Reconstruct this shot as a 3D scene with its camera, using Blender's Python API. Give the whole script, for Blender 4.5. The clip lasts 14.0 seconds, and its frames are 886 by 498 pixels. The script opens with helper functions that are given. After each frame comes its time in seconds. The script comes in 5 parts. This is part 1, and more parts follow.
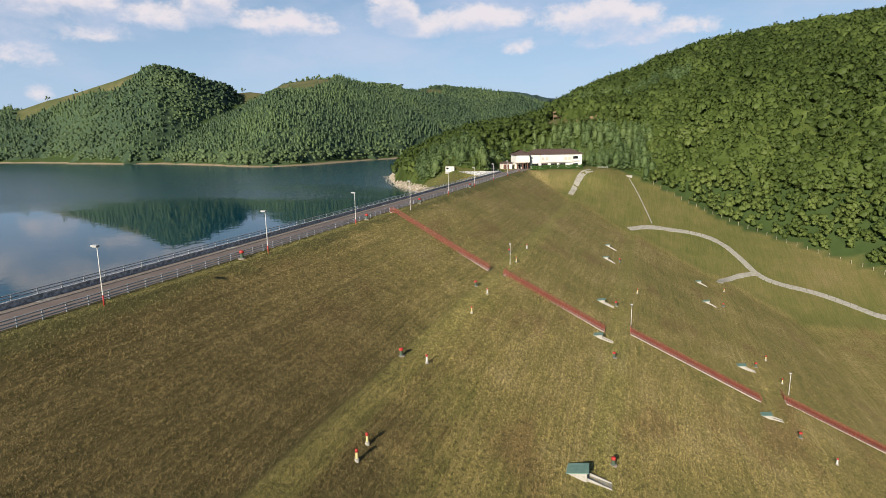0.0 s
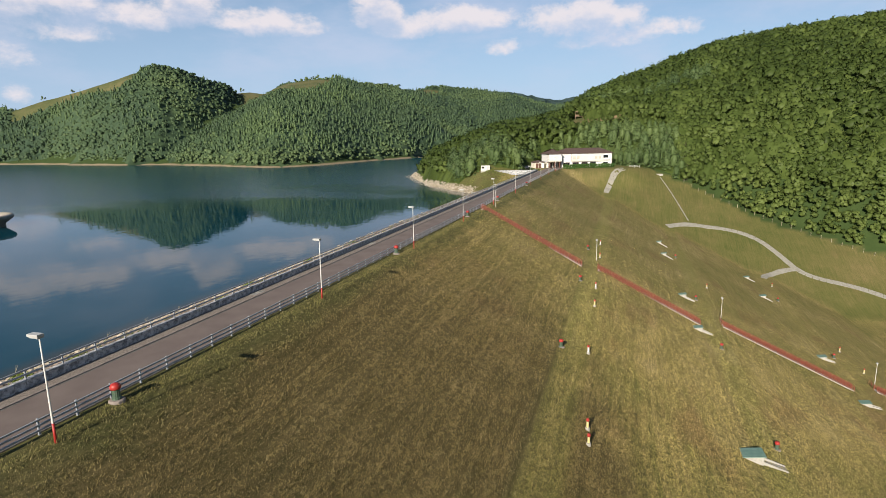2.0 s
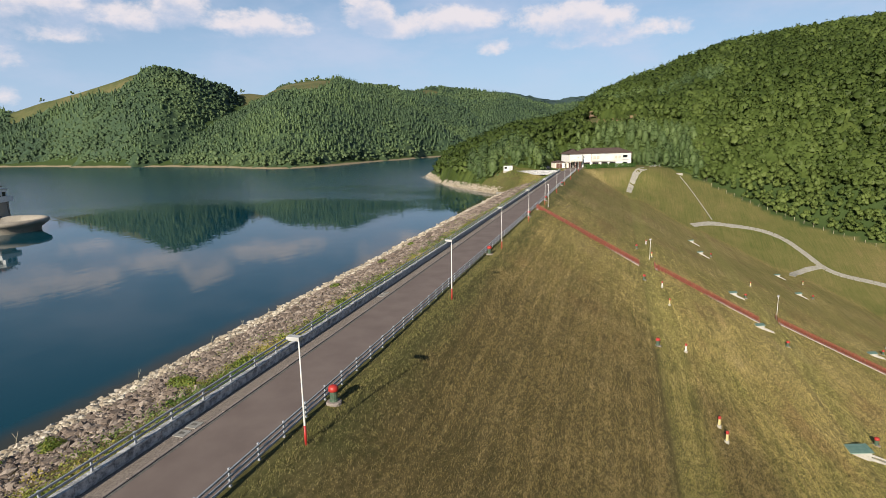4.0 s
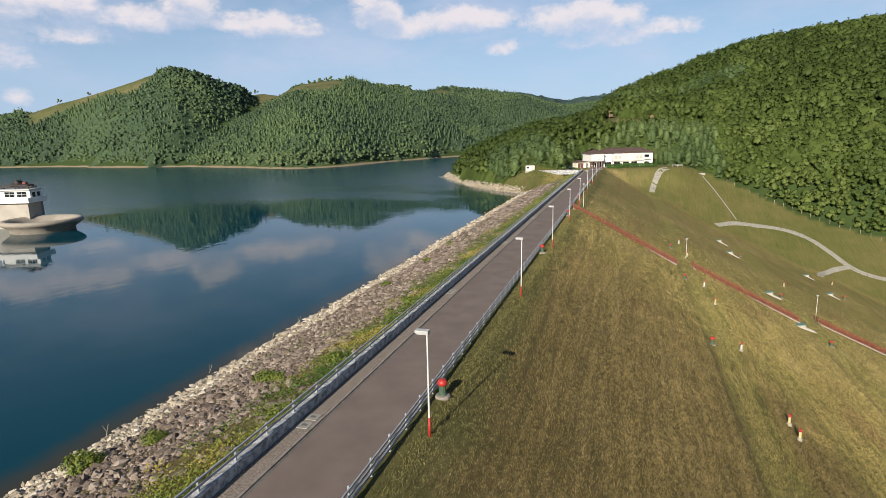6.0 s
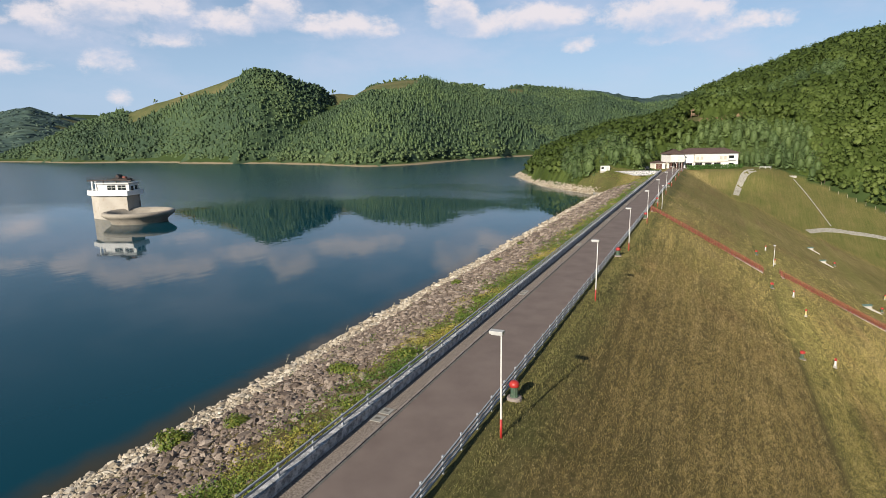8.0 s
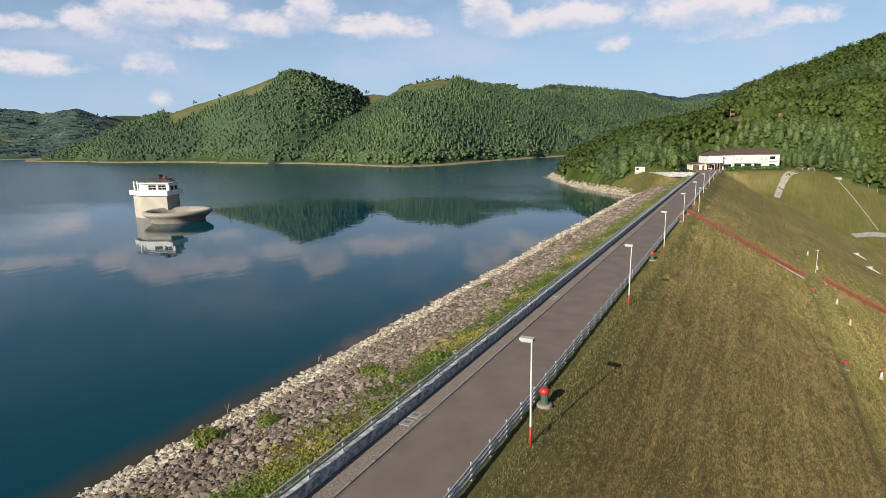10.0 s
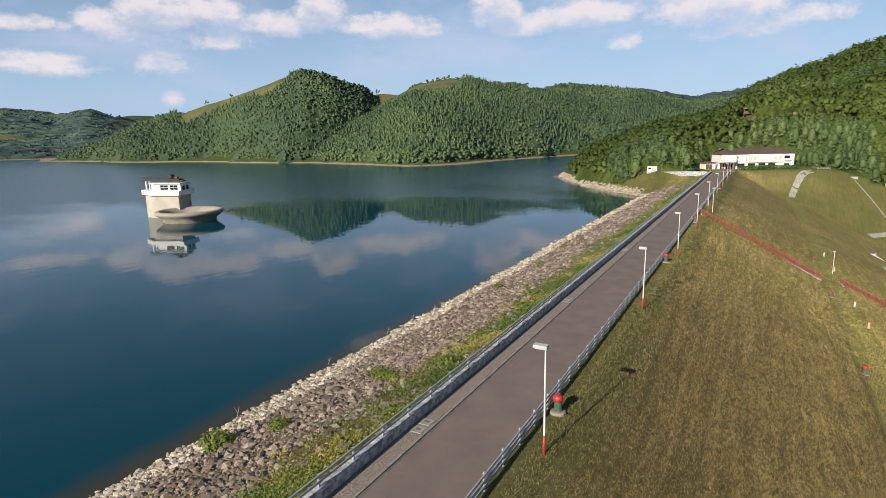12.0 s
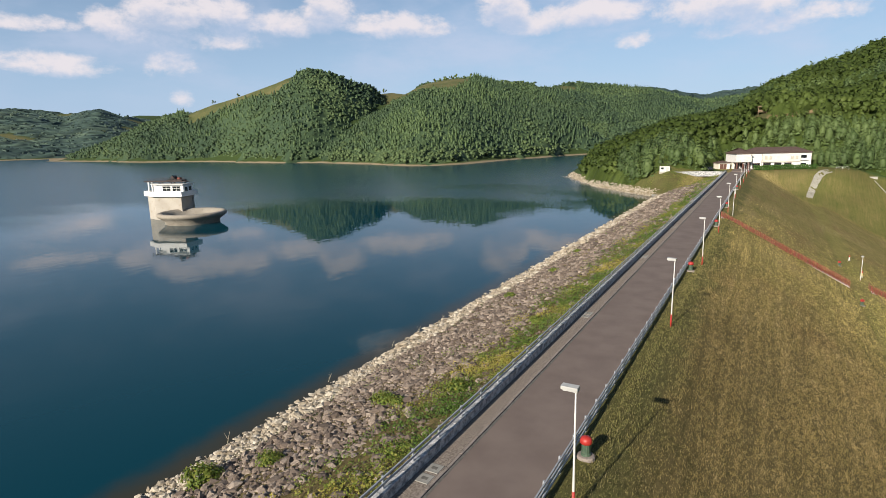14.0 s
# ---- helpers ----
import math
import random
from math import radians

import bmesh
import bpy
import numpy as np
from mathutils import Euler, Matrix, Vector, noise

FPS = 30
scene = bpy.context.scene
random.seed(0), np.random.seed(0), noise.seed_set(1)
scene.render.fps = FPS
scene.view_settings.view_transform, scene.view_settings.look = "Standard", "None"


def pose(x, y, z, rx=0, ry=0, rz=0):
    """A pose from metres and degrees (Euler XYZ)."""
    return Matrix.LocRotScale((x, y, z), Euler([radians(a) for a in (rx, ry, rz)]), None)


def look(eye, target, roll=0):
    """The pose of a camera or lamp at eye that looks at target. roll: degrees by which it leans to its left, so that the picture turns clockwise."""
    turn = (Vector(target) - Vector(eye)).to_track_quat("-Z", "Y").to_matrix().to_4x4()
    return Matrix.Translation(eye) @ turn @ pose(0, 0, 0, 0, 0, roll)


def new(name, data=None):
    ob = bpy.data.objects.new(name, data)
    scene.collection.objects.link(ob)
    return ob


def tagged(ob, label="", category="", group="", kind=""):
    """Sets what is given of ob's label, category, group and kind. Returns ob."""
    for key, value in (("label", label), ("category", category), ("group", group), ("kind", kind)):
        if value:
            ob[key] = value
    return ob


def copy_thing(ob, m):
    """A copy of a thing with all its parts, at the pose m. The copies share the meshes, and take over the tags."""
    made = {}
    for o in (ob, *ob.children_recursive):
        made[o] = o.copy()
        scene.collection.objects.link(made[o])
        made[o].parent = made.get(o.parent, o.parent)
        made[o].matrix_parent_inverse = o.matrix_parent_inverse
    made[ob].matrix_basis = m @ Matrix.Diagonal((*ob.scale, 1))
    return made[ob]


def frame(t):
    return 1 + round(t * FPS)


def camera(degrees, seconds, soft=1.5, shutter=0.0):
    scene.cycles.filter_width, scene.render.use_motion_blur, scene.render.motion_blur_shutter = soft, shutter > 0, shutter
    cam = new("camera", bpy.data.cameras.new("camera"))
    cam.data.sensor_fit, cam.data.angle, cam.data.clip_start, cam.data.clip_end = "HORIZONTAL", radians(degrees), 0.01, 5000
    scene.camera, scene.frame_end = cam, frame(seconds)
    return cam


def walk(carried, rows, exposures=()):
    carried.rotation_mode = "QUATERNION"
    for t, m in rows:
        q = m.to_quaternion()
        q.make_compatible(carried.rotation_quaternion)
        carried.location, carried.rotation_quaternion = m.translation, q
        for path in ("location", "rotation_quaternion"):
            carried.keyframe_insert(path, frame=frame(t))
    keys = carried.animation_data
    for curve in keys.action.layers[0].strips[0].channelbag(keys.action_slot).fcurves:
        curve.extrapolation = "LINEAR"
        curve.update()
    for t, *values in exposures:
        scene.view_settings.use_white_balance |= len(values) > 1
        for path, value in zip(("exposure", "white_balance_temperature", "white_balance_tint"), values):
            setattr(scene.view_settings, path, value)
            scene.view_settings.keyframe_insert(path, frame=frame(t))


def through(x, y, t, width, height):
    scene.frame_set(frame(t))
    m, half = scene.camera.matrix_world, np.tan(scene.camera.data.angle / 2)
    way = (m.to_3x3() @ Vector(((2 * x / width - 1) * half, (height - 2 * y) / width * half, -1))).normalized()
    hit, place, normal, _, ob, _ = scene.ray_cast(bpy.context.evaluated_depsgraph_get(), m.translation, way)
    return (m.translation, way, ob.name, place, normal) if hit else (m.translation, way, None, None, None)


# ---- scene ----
cam = camera(75.5, 14.0, soft=0.7)

PATH = [
    (0, (55.282, -13.241, 17.770), (54.643, -11.386, 17.383), -0.85),
    (0.5, (49.294, -16.086, 17.708), (48.662, -14.228, 17.320), -0.85),
    (1, (43.286, -18.627, 17.603), (42.663, -16.766, 17.215), -0.85),
    (1.5, (37.390, -21.061, 17.542), (36.780, -19.196, 17.156), -0.85),
    (2, (31.827, -23.059, 17.581), (31.235, -21.188, 17.195), -0.96),
    (2.5, (26.648, -24.704, 17.734), (26.065, -22.830, 17.348), -1.06),
    (3, (23.023, -25.752, 17.839), (22.448, -23.875, 17.454), -1.06),
    (5.5, (11.425, -30.213, 17.957), (10.861, -28.334, 17.571), -1.26),
    (6, (10.705, -30.446, 17.938), (10.110, -28.576, 17.554), -1.26),
    (6.5, (10.546, -30.404, 17.887), (9.913, -28.546, 17.503), -1.15),
    (7, (10.423, -30.374, 17.861), (9.725, -28.540, 17.478), -1.14),
    (7.5, (10.350, -30.485, 17.923), (9.581, -28.679, 17.541), -1.12),
    (8, (10.238, -30.569, 17.989), (9.420, -28.785, 17.606), -1.01),
    (10.5, (10.235, -30.453, 18.379), (9.310, -28.722, 17.998), -1.09),
    (11, (10.184, -30.417, 18.430), (9.252, -28.690, 18.048), -1.08),
    (11.5, (10.080, -30.321, 18.471), (9.139, -28.598, 18.089), -1.08),
    (12, (9.819, -29.951, 18.531), (8.873, -28.232, 18.148), -1.18),
    (12.5, (9.397, -29.254, 18.585), (8.445, -27.538, 18.202), -1.18),
    (13, (8.773, -28.240, 18.622), (7.816, -26.527, 18.237), -1.18),
    (13.5, (7.993, -26.896, 18.653), (7.031, -25.186, 18.268), -1.18),
    (14, (7.136, -25.405, 18.666), (6.168, -23.698, 18.281), -1.28),
]
walk(cam, [(t, look(e, a, r)) for t, e, a, r in PATH], exposures=((0, 0.70), (14, 0.70)))

# ---- world, sun ----
SUN_AZ, SUN_EL = 187.0, 24.0          # bearing from +Y towards +X, and height, in degrees
world = bpy.data.worlds.new("sky")
scene.world = world
world.use_nodes = True


class Net:
    """A short hand for node trees."""

    def __init__(self, tree):
        self.tree = tree
        tree.nodes.clear()

    def add(self, kind, ins=None, **props):
        n = self.tree.nodes.new(kind)
        for k, v in props.items():
            setattr(n, k, v)
        for k, v in (ins or {}).items():
            self.set(n, k, v)
        return n

    def set(self, n, k, v):
        if isinstance(v, bpy.types.NodeSocket):
            self.tree.links.new(v, n.inputs[k])
        else:
            n.inputs[k].default_value = v

    def math(self, op, a, b=0.0, c=0.0, clamp=False):
        n = self.add("ShaderNodeMath", {0: a, 1: b, 2: c}, operation=op)
        n.use_clamp = clamp
        return n.outputs[0]

    def smooth(self, v, lo, hi, a=0.0, b=1.0):
        return self.add("ShaderNodeMapRange", {"Value": v, "From Min": lo, "From Max": hi, "To Min": a, "To Max": b},
                        interpolation_type="SMOOTHSTEP").outputs[0]

    def noise(self, vec, scale, detail=4.0, rough=0.55, dist=0.0):
        return self.add("ShaderNodeTexNoise", {"Vector": vec, "Scale": scale, "Detail": detail, "Roughness": rough,
                                               "Distortion": dist}).outputs[0]

    def mix(self, f, a, b, blend="MIX"):
        n = self.add("ShaderNodeMix", data_type="RGBA", blend_type=blend)
        self.set(n, 0, f)
        self.set(n, 6, a)
        self.set(n, 7, b)
        return n.outputs[2]

    def scaled(self, vec, x, y, z):
        return self.add("ShaderNodeMapping", {"Vector": vec, "Scale": (x, y, z)}).outputs[0]

    def ramp(self, f, *stops):
        n = self.add("ShaderNodeValToRGB", {0: f})
        e = n.color_ramp.elements
        while len(e) < len(stops):
            e.new(0.5)
        for i, (p, c) in enumerate(stops):
            e[i].position, e[i].color = p, c
        return n.outputs[0]


def rgb(r, g, b):
    return (r, g, b, 1.0)


w = Net(world.node_tree)
sky = w.add("ShaderNodeTexSky", sky_type="NISHITA", sun_disc=False, sun_elevation=radians(SUN_EL),
            sun_rotation=radians(SUN_AZ), altitude=400.0, air_density=1.0, dust_density=0.5, ozone_density=2.0)
way = w.add("ShaderNodeTexCoord").outputs["Generated"]
xyz = w.add("ShaderNodeSeparateXYZ", {0: way})
azim = w.math("MULTIPLY", w.math("ARCTAN2", xyz.outputs[0], xyz.outputs[1]), 57.2958)
elev = w.math("MULTIPLY", w.math("ARCSINE", xyz.outputs[2]), 57.2958)
# fair-weather cumulus: bearing, height, half width, half height (degrees), density
CLOUDS = [(-23.4, 11.3, 3.0, 2.7, 1.25), (-21.0, 10.0, 4.2, 1.4, 1.0), (-15.4, 10.6, 5.6, 1.7, 1.2), (-11.3, 8.1, 1.9, 1.1, .75),
          (-4.2, 10.2, 6.4, 2.1, 1.2), (1.6, 9.0, 5.0, 1.2, .75), (-2.0, 8.3, 5.0, .9, .55), (-33.2, 10.1, 4.6, 1.6, 1.1), (-36.4, 10.2, 3.0, 1.2, .9),
          (-39.9, 11.3, 2.7, 2.4, 1.25), (-44.0, 10.2, 3.6, 1.5, .95), (-49.2, 11.2, 3.2, 1.9, 1.1), (-53.6, 10.6, 4.4, 2.2, 1.15), (-56.8, 9.7, 3.4, 2.0, 1.0),
          (-51.0, 8.8, 6.0, 1.3, .6), (-63.6, 9.3, 4.2, .8, .9), (-62.8, 6.3, 5.6, 1.3, .85), (-53.0, 3.8, 1.0, 1.1, .6), (-53.4, 6.3, 2.2, 1.6, .5),
          (11.6, 12.4, 3.2, 1.3, .95), (30.0, 14.5, 9.0, 2.5, .8), (-82.0, 10.0, 9.0, 3.0, .8), (-35.5, 20.0, 4.0, 1.8, .7)]


def cloud_mass(lift):
    """How dense the clouds are this many degrees above the line of sight."""
    high_el = w.math("ADD", elev, lift)
    puff = None
    for az, el, wide, high, dens in CLOUDS:
        du = w.math("DIVIDE", w.math("SUBTRACT", azim, az), wide)
        dv = w.math("DIVIDE", w.math("SUBTRACT", high_el, el), high)
        # flat underside: the lower half is squeezed
        dv = w.math("MULTIPLY", dv, w.math("ADD", 1.0, w.math("MULTIPLY", w.math("LESS_THAN", dv, 0.0), 0.35)))
        d = w.math("ADD", w.math("MULTIPLY", du, du), w.math("MULTIPLY", dv, dv))
        one = w.math("MULTIPLY", w.math("SUBTRACT", 1.0, d), dens)
        puff = one if puff is None else w.math("SMOOTH_MAX", puff, one, 0.25)
    puff = w.math("MAXIMUM", puff, -1.5)
    at = w.add("ShaderNodeCombineXYZ", {0: azim, 1: w.math("MULTIPLY", high_el, 1.5), 2: 0.0}).outputs[0]
    n1, n2 = w.noise(at, 0.3, 9.0, 0.6, 0.3), w.noise(at, 1.3, 6.0, 0.65)
    return w.math("ADD", puff, w.math("ADD", w.math("MULTIPLY", w.math("SUBTRACT", n1, 0.52), 2.7),
                                      w.math("MULTIPLY", w.math("SUBTRACT", n2, 0.5), 0.8)))


dense, above = cloud_mass(0.0), cloud_mass(1.5)
flat = w.add("ShaderNodeCombineXYZ", {0: azim, 1: w.math("MULTIPLY", elev, 1.5), 2: 0.0}).outputs[0]
top = w.smooth(above, -0.2, 1.35, 1.0, 0.0)
cover = w.math("MULTIPLY", w.smooth(dense, -0.1, 0.9), w.math("ADD", 0.45, w.math("MULTIPLY", top, 0.45)))
veil = w.math("MULTIPLY", w.smooth(w.noise(w.scaled(flat, 1, 1.6, 1), 0.09, 5.0), 0.40, 0.70),
              w.math("MULTIPLY", w.smooth(elev, 1.0, 9.0, 0.05, 0.5), w.smooth(elev, 13.0, 22.0, 1.0, 0.0)))
cloud_col = w.mix(top, rgb(6.6, 7.0, 8.6), rgb(9.3, 8.6, 8.9))
base = w.mix(w.math("MULTIPLY", w.smooth(elev, -1.0, 17.0, 0.80, 0.22), w.smooth(elev, 15.0, 38.0, 1.0, 0.0)), sky.outputs[0], rgb(4.5, 6.3, 9.2))
base = w.mix(veil, base, rgb(6.5, 7.0, 8.8))
col = w.mix(w.math("MULTIPLY", cover, w.smooth(elev, 0.5, 4.0)), base, cloud_col)
w.add("ShaderNodeOutputWorld", {0: w.add("ShaderNodeBackground", {0: col, 1: 0.0572}).outputs[0]})

lamp = bpy.data.lights.new("sun", "SUN")
lamp.energy, lamp.angle, lamp.color = 5.0, radians(0.6), (1.0, 0.91, 0.77)
sun = new("sun", lamp)
sun_from = Vector((math.sin(radians(SUN_AZ)) * math.cos(radians(SUN_EL)), math.cos(radians(SUN_AZ)) * math.cos(radians(SUN_EL)),
                   math.sin(radians(SUN_EL))))
sun.matrix_world = look(sun_from * 200, (0, 0, 0))

# ---- materials ----


def material(name):
    m = bpy.data.materials.new(name)
    m.use_nodes = True
    return m, Net(m.node_tree)


def finish(n, shader):
    n.add("ShaderNodeOutputMaterial", {0: shader})


def bumped(n, height, strength, distance):
    return n.add("ShaderNodeBump", {"Height": height, "Strength": strength, "Distance": distance}).outputs[0]


def surface(name, c1, c2, scale=1.0, rough=0.7, metal=0.0, bump=0.3, fine=12.0, dist=0.01, wear=None):
    """Two tones mixed by a coarse and a fine noise, with grain; wear: a third tone in patches."""
    m, n = material(name)
    at = n.add("ShaderNodeTexCoord").outputs["Object"]
    big, small = n.noise(at, scale, 5.0), n.noise(at, scale * fine, 4.0, 0.65)
    f = n.math("ADD", n.math("MULTIPLY", big, 0.65), n.math("MULTIPLY", small, 0.35))
    col = n.mix(n.smooth(f, 0.33, 0.67), c1, c2)
    if wear:
        col = n.mix(n.math("MULTIPLY", n.smooth(n.noise(at, scale * 2.3, 6.0, 0.7), 0.55, 0.68), 0.85), col, wear)
    b = n.add("ShaderNodeBsdfPrincipled", {"Base Color": col, "Roughness": rough, "Metallic": metal,
                                          "Normal": bumped(n, small, bump, dist)})
    finish(n, b.outputs[0])
    return m


def leaf_material(name, dark, mid, light, through=0.25, mottle=0.7, relief=0.5):
    """Foliage: tint by stand and tree, mottled by clumps of leaves (mottle: clumps a metre)."""
    m, n = material(name)
    tint = n.add("ShaderNodeAttribute", attribute_name="tint").outputs["Fac"]
    geo = n.add("ShaderNodeNewGeometry")
    spot = n.noise(geo.outputs["Position"], mottle, 5.0, 0.7)
    f = n.math("ADD", n.math("MULTIPLY", tint, 0.8), n.math("MULTIPLY", geo.outputs["Random Per Island"], 0.2))
    f = n.math("ADD", f, n.math("MULTIPLY", n.math("SUBTRACT", spot, 0.5), 0.8))
    col = n.ramp(f, (0.1, dark), (0.5, mid), (0.95, light))
    d = n.add("ShaderNodeBsdfPrincipled", {"Base Color": col, "Roughness": 0.55, "Specular IOR Level": 0.25,
                                           "Normal": bumped(n, spot, 0.35, relief)})
    t = n.add("ShaderNodeBsdfTranslucent", {0: col})
    finish(n, n.add("ShaderNodeMixShader", {0: through, 1: d.outputs[0], 2: t.outputs[0]}).outputs[0])
    return m


def lawn_colour(n, at):
    """Mown lawn on the face: strawy, brown and greener patches, mowing lines along the dam, tufts and blades."""
    px = n.add("ShaderNodeSeparateXYZ", {0: at})
    patch = n.noise(at, 0.028, 5.0, 0.6)
    mid = n.noise(at, 0.16, 5.0, 0.65)
    wander = n.add("ShaderNodeVectorMath", {0: at, 1: n.add("ShaderNodeVectorMath", {0: n.add("ShaderNodeTexNoise", {"Vector": at, "Scale": 0.03}).outputs[1], 1: (5.0, 0.0, 0.0)},
                                                            operation="MULTIPLY").outputs[0]}, operation="ADD").outputs[0]
    stripe = n.noise(n.scaled(wander, 2.6, 0.05, 0.3), 0.8, 5.0, 0.72)
    lane = n.noise(n.scaled(wander, 0.45, 0.012, 0.1), 0.8, 3.0, 0.6)
    tuft = n.noise(n.scaled(at, 1.0, 0.55, 1.0), 2.6, 4.0, 0.72)
    blade = n.noise(at, 11.0, 3.0, 0.7)
    f = n.math("ADD", n.math("ADD", n.math("MULTIPLY", patch, 0.42), n.math("MULTIPLY", mid, 0.26)),
               n.math("ADD", n.math("MULTIPLY", stripe, 0.46), n.math("ADD", n.math("MULTIPLY", tuft, 0.10), n.math("MULTIPLY", lane, 0.14))))
    grass = n.ramp(f, (0.54, rgb(.131, .129, .036)), (0.64, rgb(.204, .176, .058)), (0.73, rgb(.264, .213, .078)),
                   (0.84, rgb(.363, .290, .131)))
    grass = n.mix(n.smooth(n.noise(n.scaled(at, 1.0, 0.45, 1.0), 0.10, 5.0, 0.6), 0.53, 0.68, 0.0, 0.6), grass, rgb(.194, .126, .056))
    # browner sward high on the face; its near end is darkened for the shade between blades
    wide = n.smooth(px.outputs[1], 15.0, 85.0, -15.0, 0.0)
    upper = n.smooth(n.math("ADD", n.math("ADD", px.outputs[0], wide), n.math("MULTIPLY", n.math("SUBTRACT", mid, .5), 12.0)), 17.0, 27.0, 1.0, 0.0)
    brown = n.mix(n.smooth(n.math("ADD", n.math("MULTIPLY", stripe, .6), n.math("MULTIPLY", mid, .4)), .36, .64), rgb(.065, .048, .020), rgb(.131, .098, .044))
    near = n.smooth(n.math("ADD", px.outputs[1], n.math("MULTIPLY", patch, 60.0)), 65.0, 140.0, 0.82, 0.06)
    grass = n.mix(n.math("MULTIPLY", upper, near), grass, brown)
    # greener strip along the berms, with a dark line at the upper one's edge
    for lo, hi in ((23.2, 28.6), (50.0, 55.5)):
        strip_ = n.math("MULTIPLY", n.smooth(px.outputs[0], lo, lo + .8), n.smooth(px.outputs[0], hi - 1.6, hi, 1.0, 0.0))
        grass = n.mix(n.math("MULTIPLY", strip_, 0.34), grass, n.mix(mid, rgb(.120, .146, .034), rgb(.208, .195, .057)))
    berm_line = n.math("MULTIPLY", n.smooth(px.outputs[0], 22.5, 23.2), n.smooth(px.outputs[0], 23.2, 23.9, 1.0, 0.0))
    grass = n.mix(n.math("MULTIPLY", berm_line, n.smooth(n.math("ADD", px.outputs[1], n.math("MULTIPLY", mid, 30.0)), 25.0, 85.0, .7, .15)), grass, rgb(.055, .052, .020))
    # lush verge below the road railing
    verge = n.smooth(n.math("ADD", px.outputs[0], n.math("MULTIPLY", n.math("SUBTRACT", mid, .5), 7.0)), 0.5, 3.5, 0.7, 0.0)
    grass = n.mix(n.math("MULTIPLY", verge, n.smooth(px.outputs[0], -4.0, -1.5)), grass, n.mix(tuft, rgb(.044, .056, .016), rgb(.098, .102, .034)))
    grass = n.mix(n.smooth(tuft, 0.38, 0.54, 0.68, 0.0), grass, rgb(.058, .052, .019))
    return grass, f, mid, tuft, blade, stripe


def ground_material():
    m, n = material("ground")
    at = n.add("ShaderNodeNewGeometry").outputs["Position"]
    px = n.add("ShaderNodeSeparateXYZ", {0: at})
    meadow = n.add("ShaderNodeAttribute", attribute_name="meadow").outputs["Fac"]
    lawn = n.add("ShaderNodeAttribute", attribute_name="lawn").outputs["Fac"]
    bare = n.add("ShaderNodeAttribute", attribute_name="bare").outputs["Fac"]
    grass, f, mid, tuft, blade, stripe = lawn_colour(n, at)
    grass = n.mix(n.smooth(blade, 0.56, 0.72, 0.0, 0.5), grass, rgb(.33, .27, .14))
    # Grass on the sun-facing bank is coloured darker to offset its stronger light.
    rough_bank = n.add("ShaderNodeAttribute", attribute_name="rough_bank").outputs["Fac"]
    grass = n.mix(n.math("MULTIPLY", rough_bank, 0.85), grass, n.ramp(f, (0.54, rgb(.058, .074, .018)), (0.68, rgb(.090, .092, .028)), (0.84, rgb(.140, .112, .046))))
    floor_ = n.mix(n.noise(at, 0.2, 5.0), rgb(.024, .042, .012), rgb(.050, .076, .022))
    hay = n.mix(n.smooth(n.math("ADD", n.math("MULTIPLY", n.noise(at, 0.02, 4.0), 0.6), n.math("MULTIPLY", mid, 0.4)), .35, .65),
                rgb(.074, .086, .032), rgb(.128, .118, .052))
    soil = n.mix(n.noise(at, 0.5, 6.0, 0.7), rgb(.18, .115, .058), rgb(.40, .285, .165))
    shore = n.mix(n.noise(at, 0.6, 6.0, 0.75), rgb(.14, .11, .066), rgb(.31, .255, .17))
    col = n.mix(meadow, floor_, hay)
    col = n.mix(lawn, col, grass)
    col = n.mix(bare, col, soil)
    edge = n.math("ADD", px.outputs[2], n.math("MULTIPLY", n.noise(at, 0.05, 3.0), 2.5))
    col = n.mix(n.smooth(edge, -6.9, -5.7, 1.0, 0.0), col, shore)
    col = n.mix(n.smooth(px.outputs[0], -10.0, 0.0), col, n.mix(lawn, n.mix(meadow, floor_, hay), grass))
    col = n.mix(n.math("MULTIPLY", bare, n.smooth(px.outputs[0], -10.0, 0.0)), col, soil)
    b = n.add("ShaderNodeBsdfPrincipled", {
        "Base Color": col, "Roughness": 0.9, "Specular IOR Level": 0.15,
        "Normal": bumped(n, n.math("ADD", n.math("ADD", n.math("MULTIPLY", tuft, 0.5), n.math("MULTIPLY", blade, 0.4)), n.math("MULTIPLY", stripe, 0.7)), 0.8, 0.12)})
    finish(n, b.outputs[0])
    return m


def blade_material():
    """Grass blades in the lawn's colours, brightened to offset the shade among them, some bleached, some dark."""
    m, n = material("lawn_blades")
    geo = n.add("ShaderNodeNewGeometry")
    grass = n.mix(1.0, lawn_colour(n, geo.outputs["Position"])[0], rgb(2.42, 2.32, 2.15), "MULTIPLY")
    isl = geo.outputs["Random Per Island"]
    col = n.mix(n.smooth(isl, 0.55, 1.0, 0.0, 0.55), grass, rgb(.40, .325, .185))
    col = n.mix(n.smooth(isl, 0.0, 0.35, 0.35, 0.0), col, rgb(.085, .090, .026))
    d = n.add("ShaderNodeBsdfPrincipled", {"Base Color": col, "Roughness": 0.7, "Specular IOR Level": 0.2})
    t = n.add("ShaderNodeBsdfTranslucent", {0: col})
    finish(n, n.add("ShaderNodeMixShader", {0: 0.25, 1: d.outputs[0], 2: t.outputs[0]}).outputs[0])
    return m


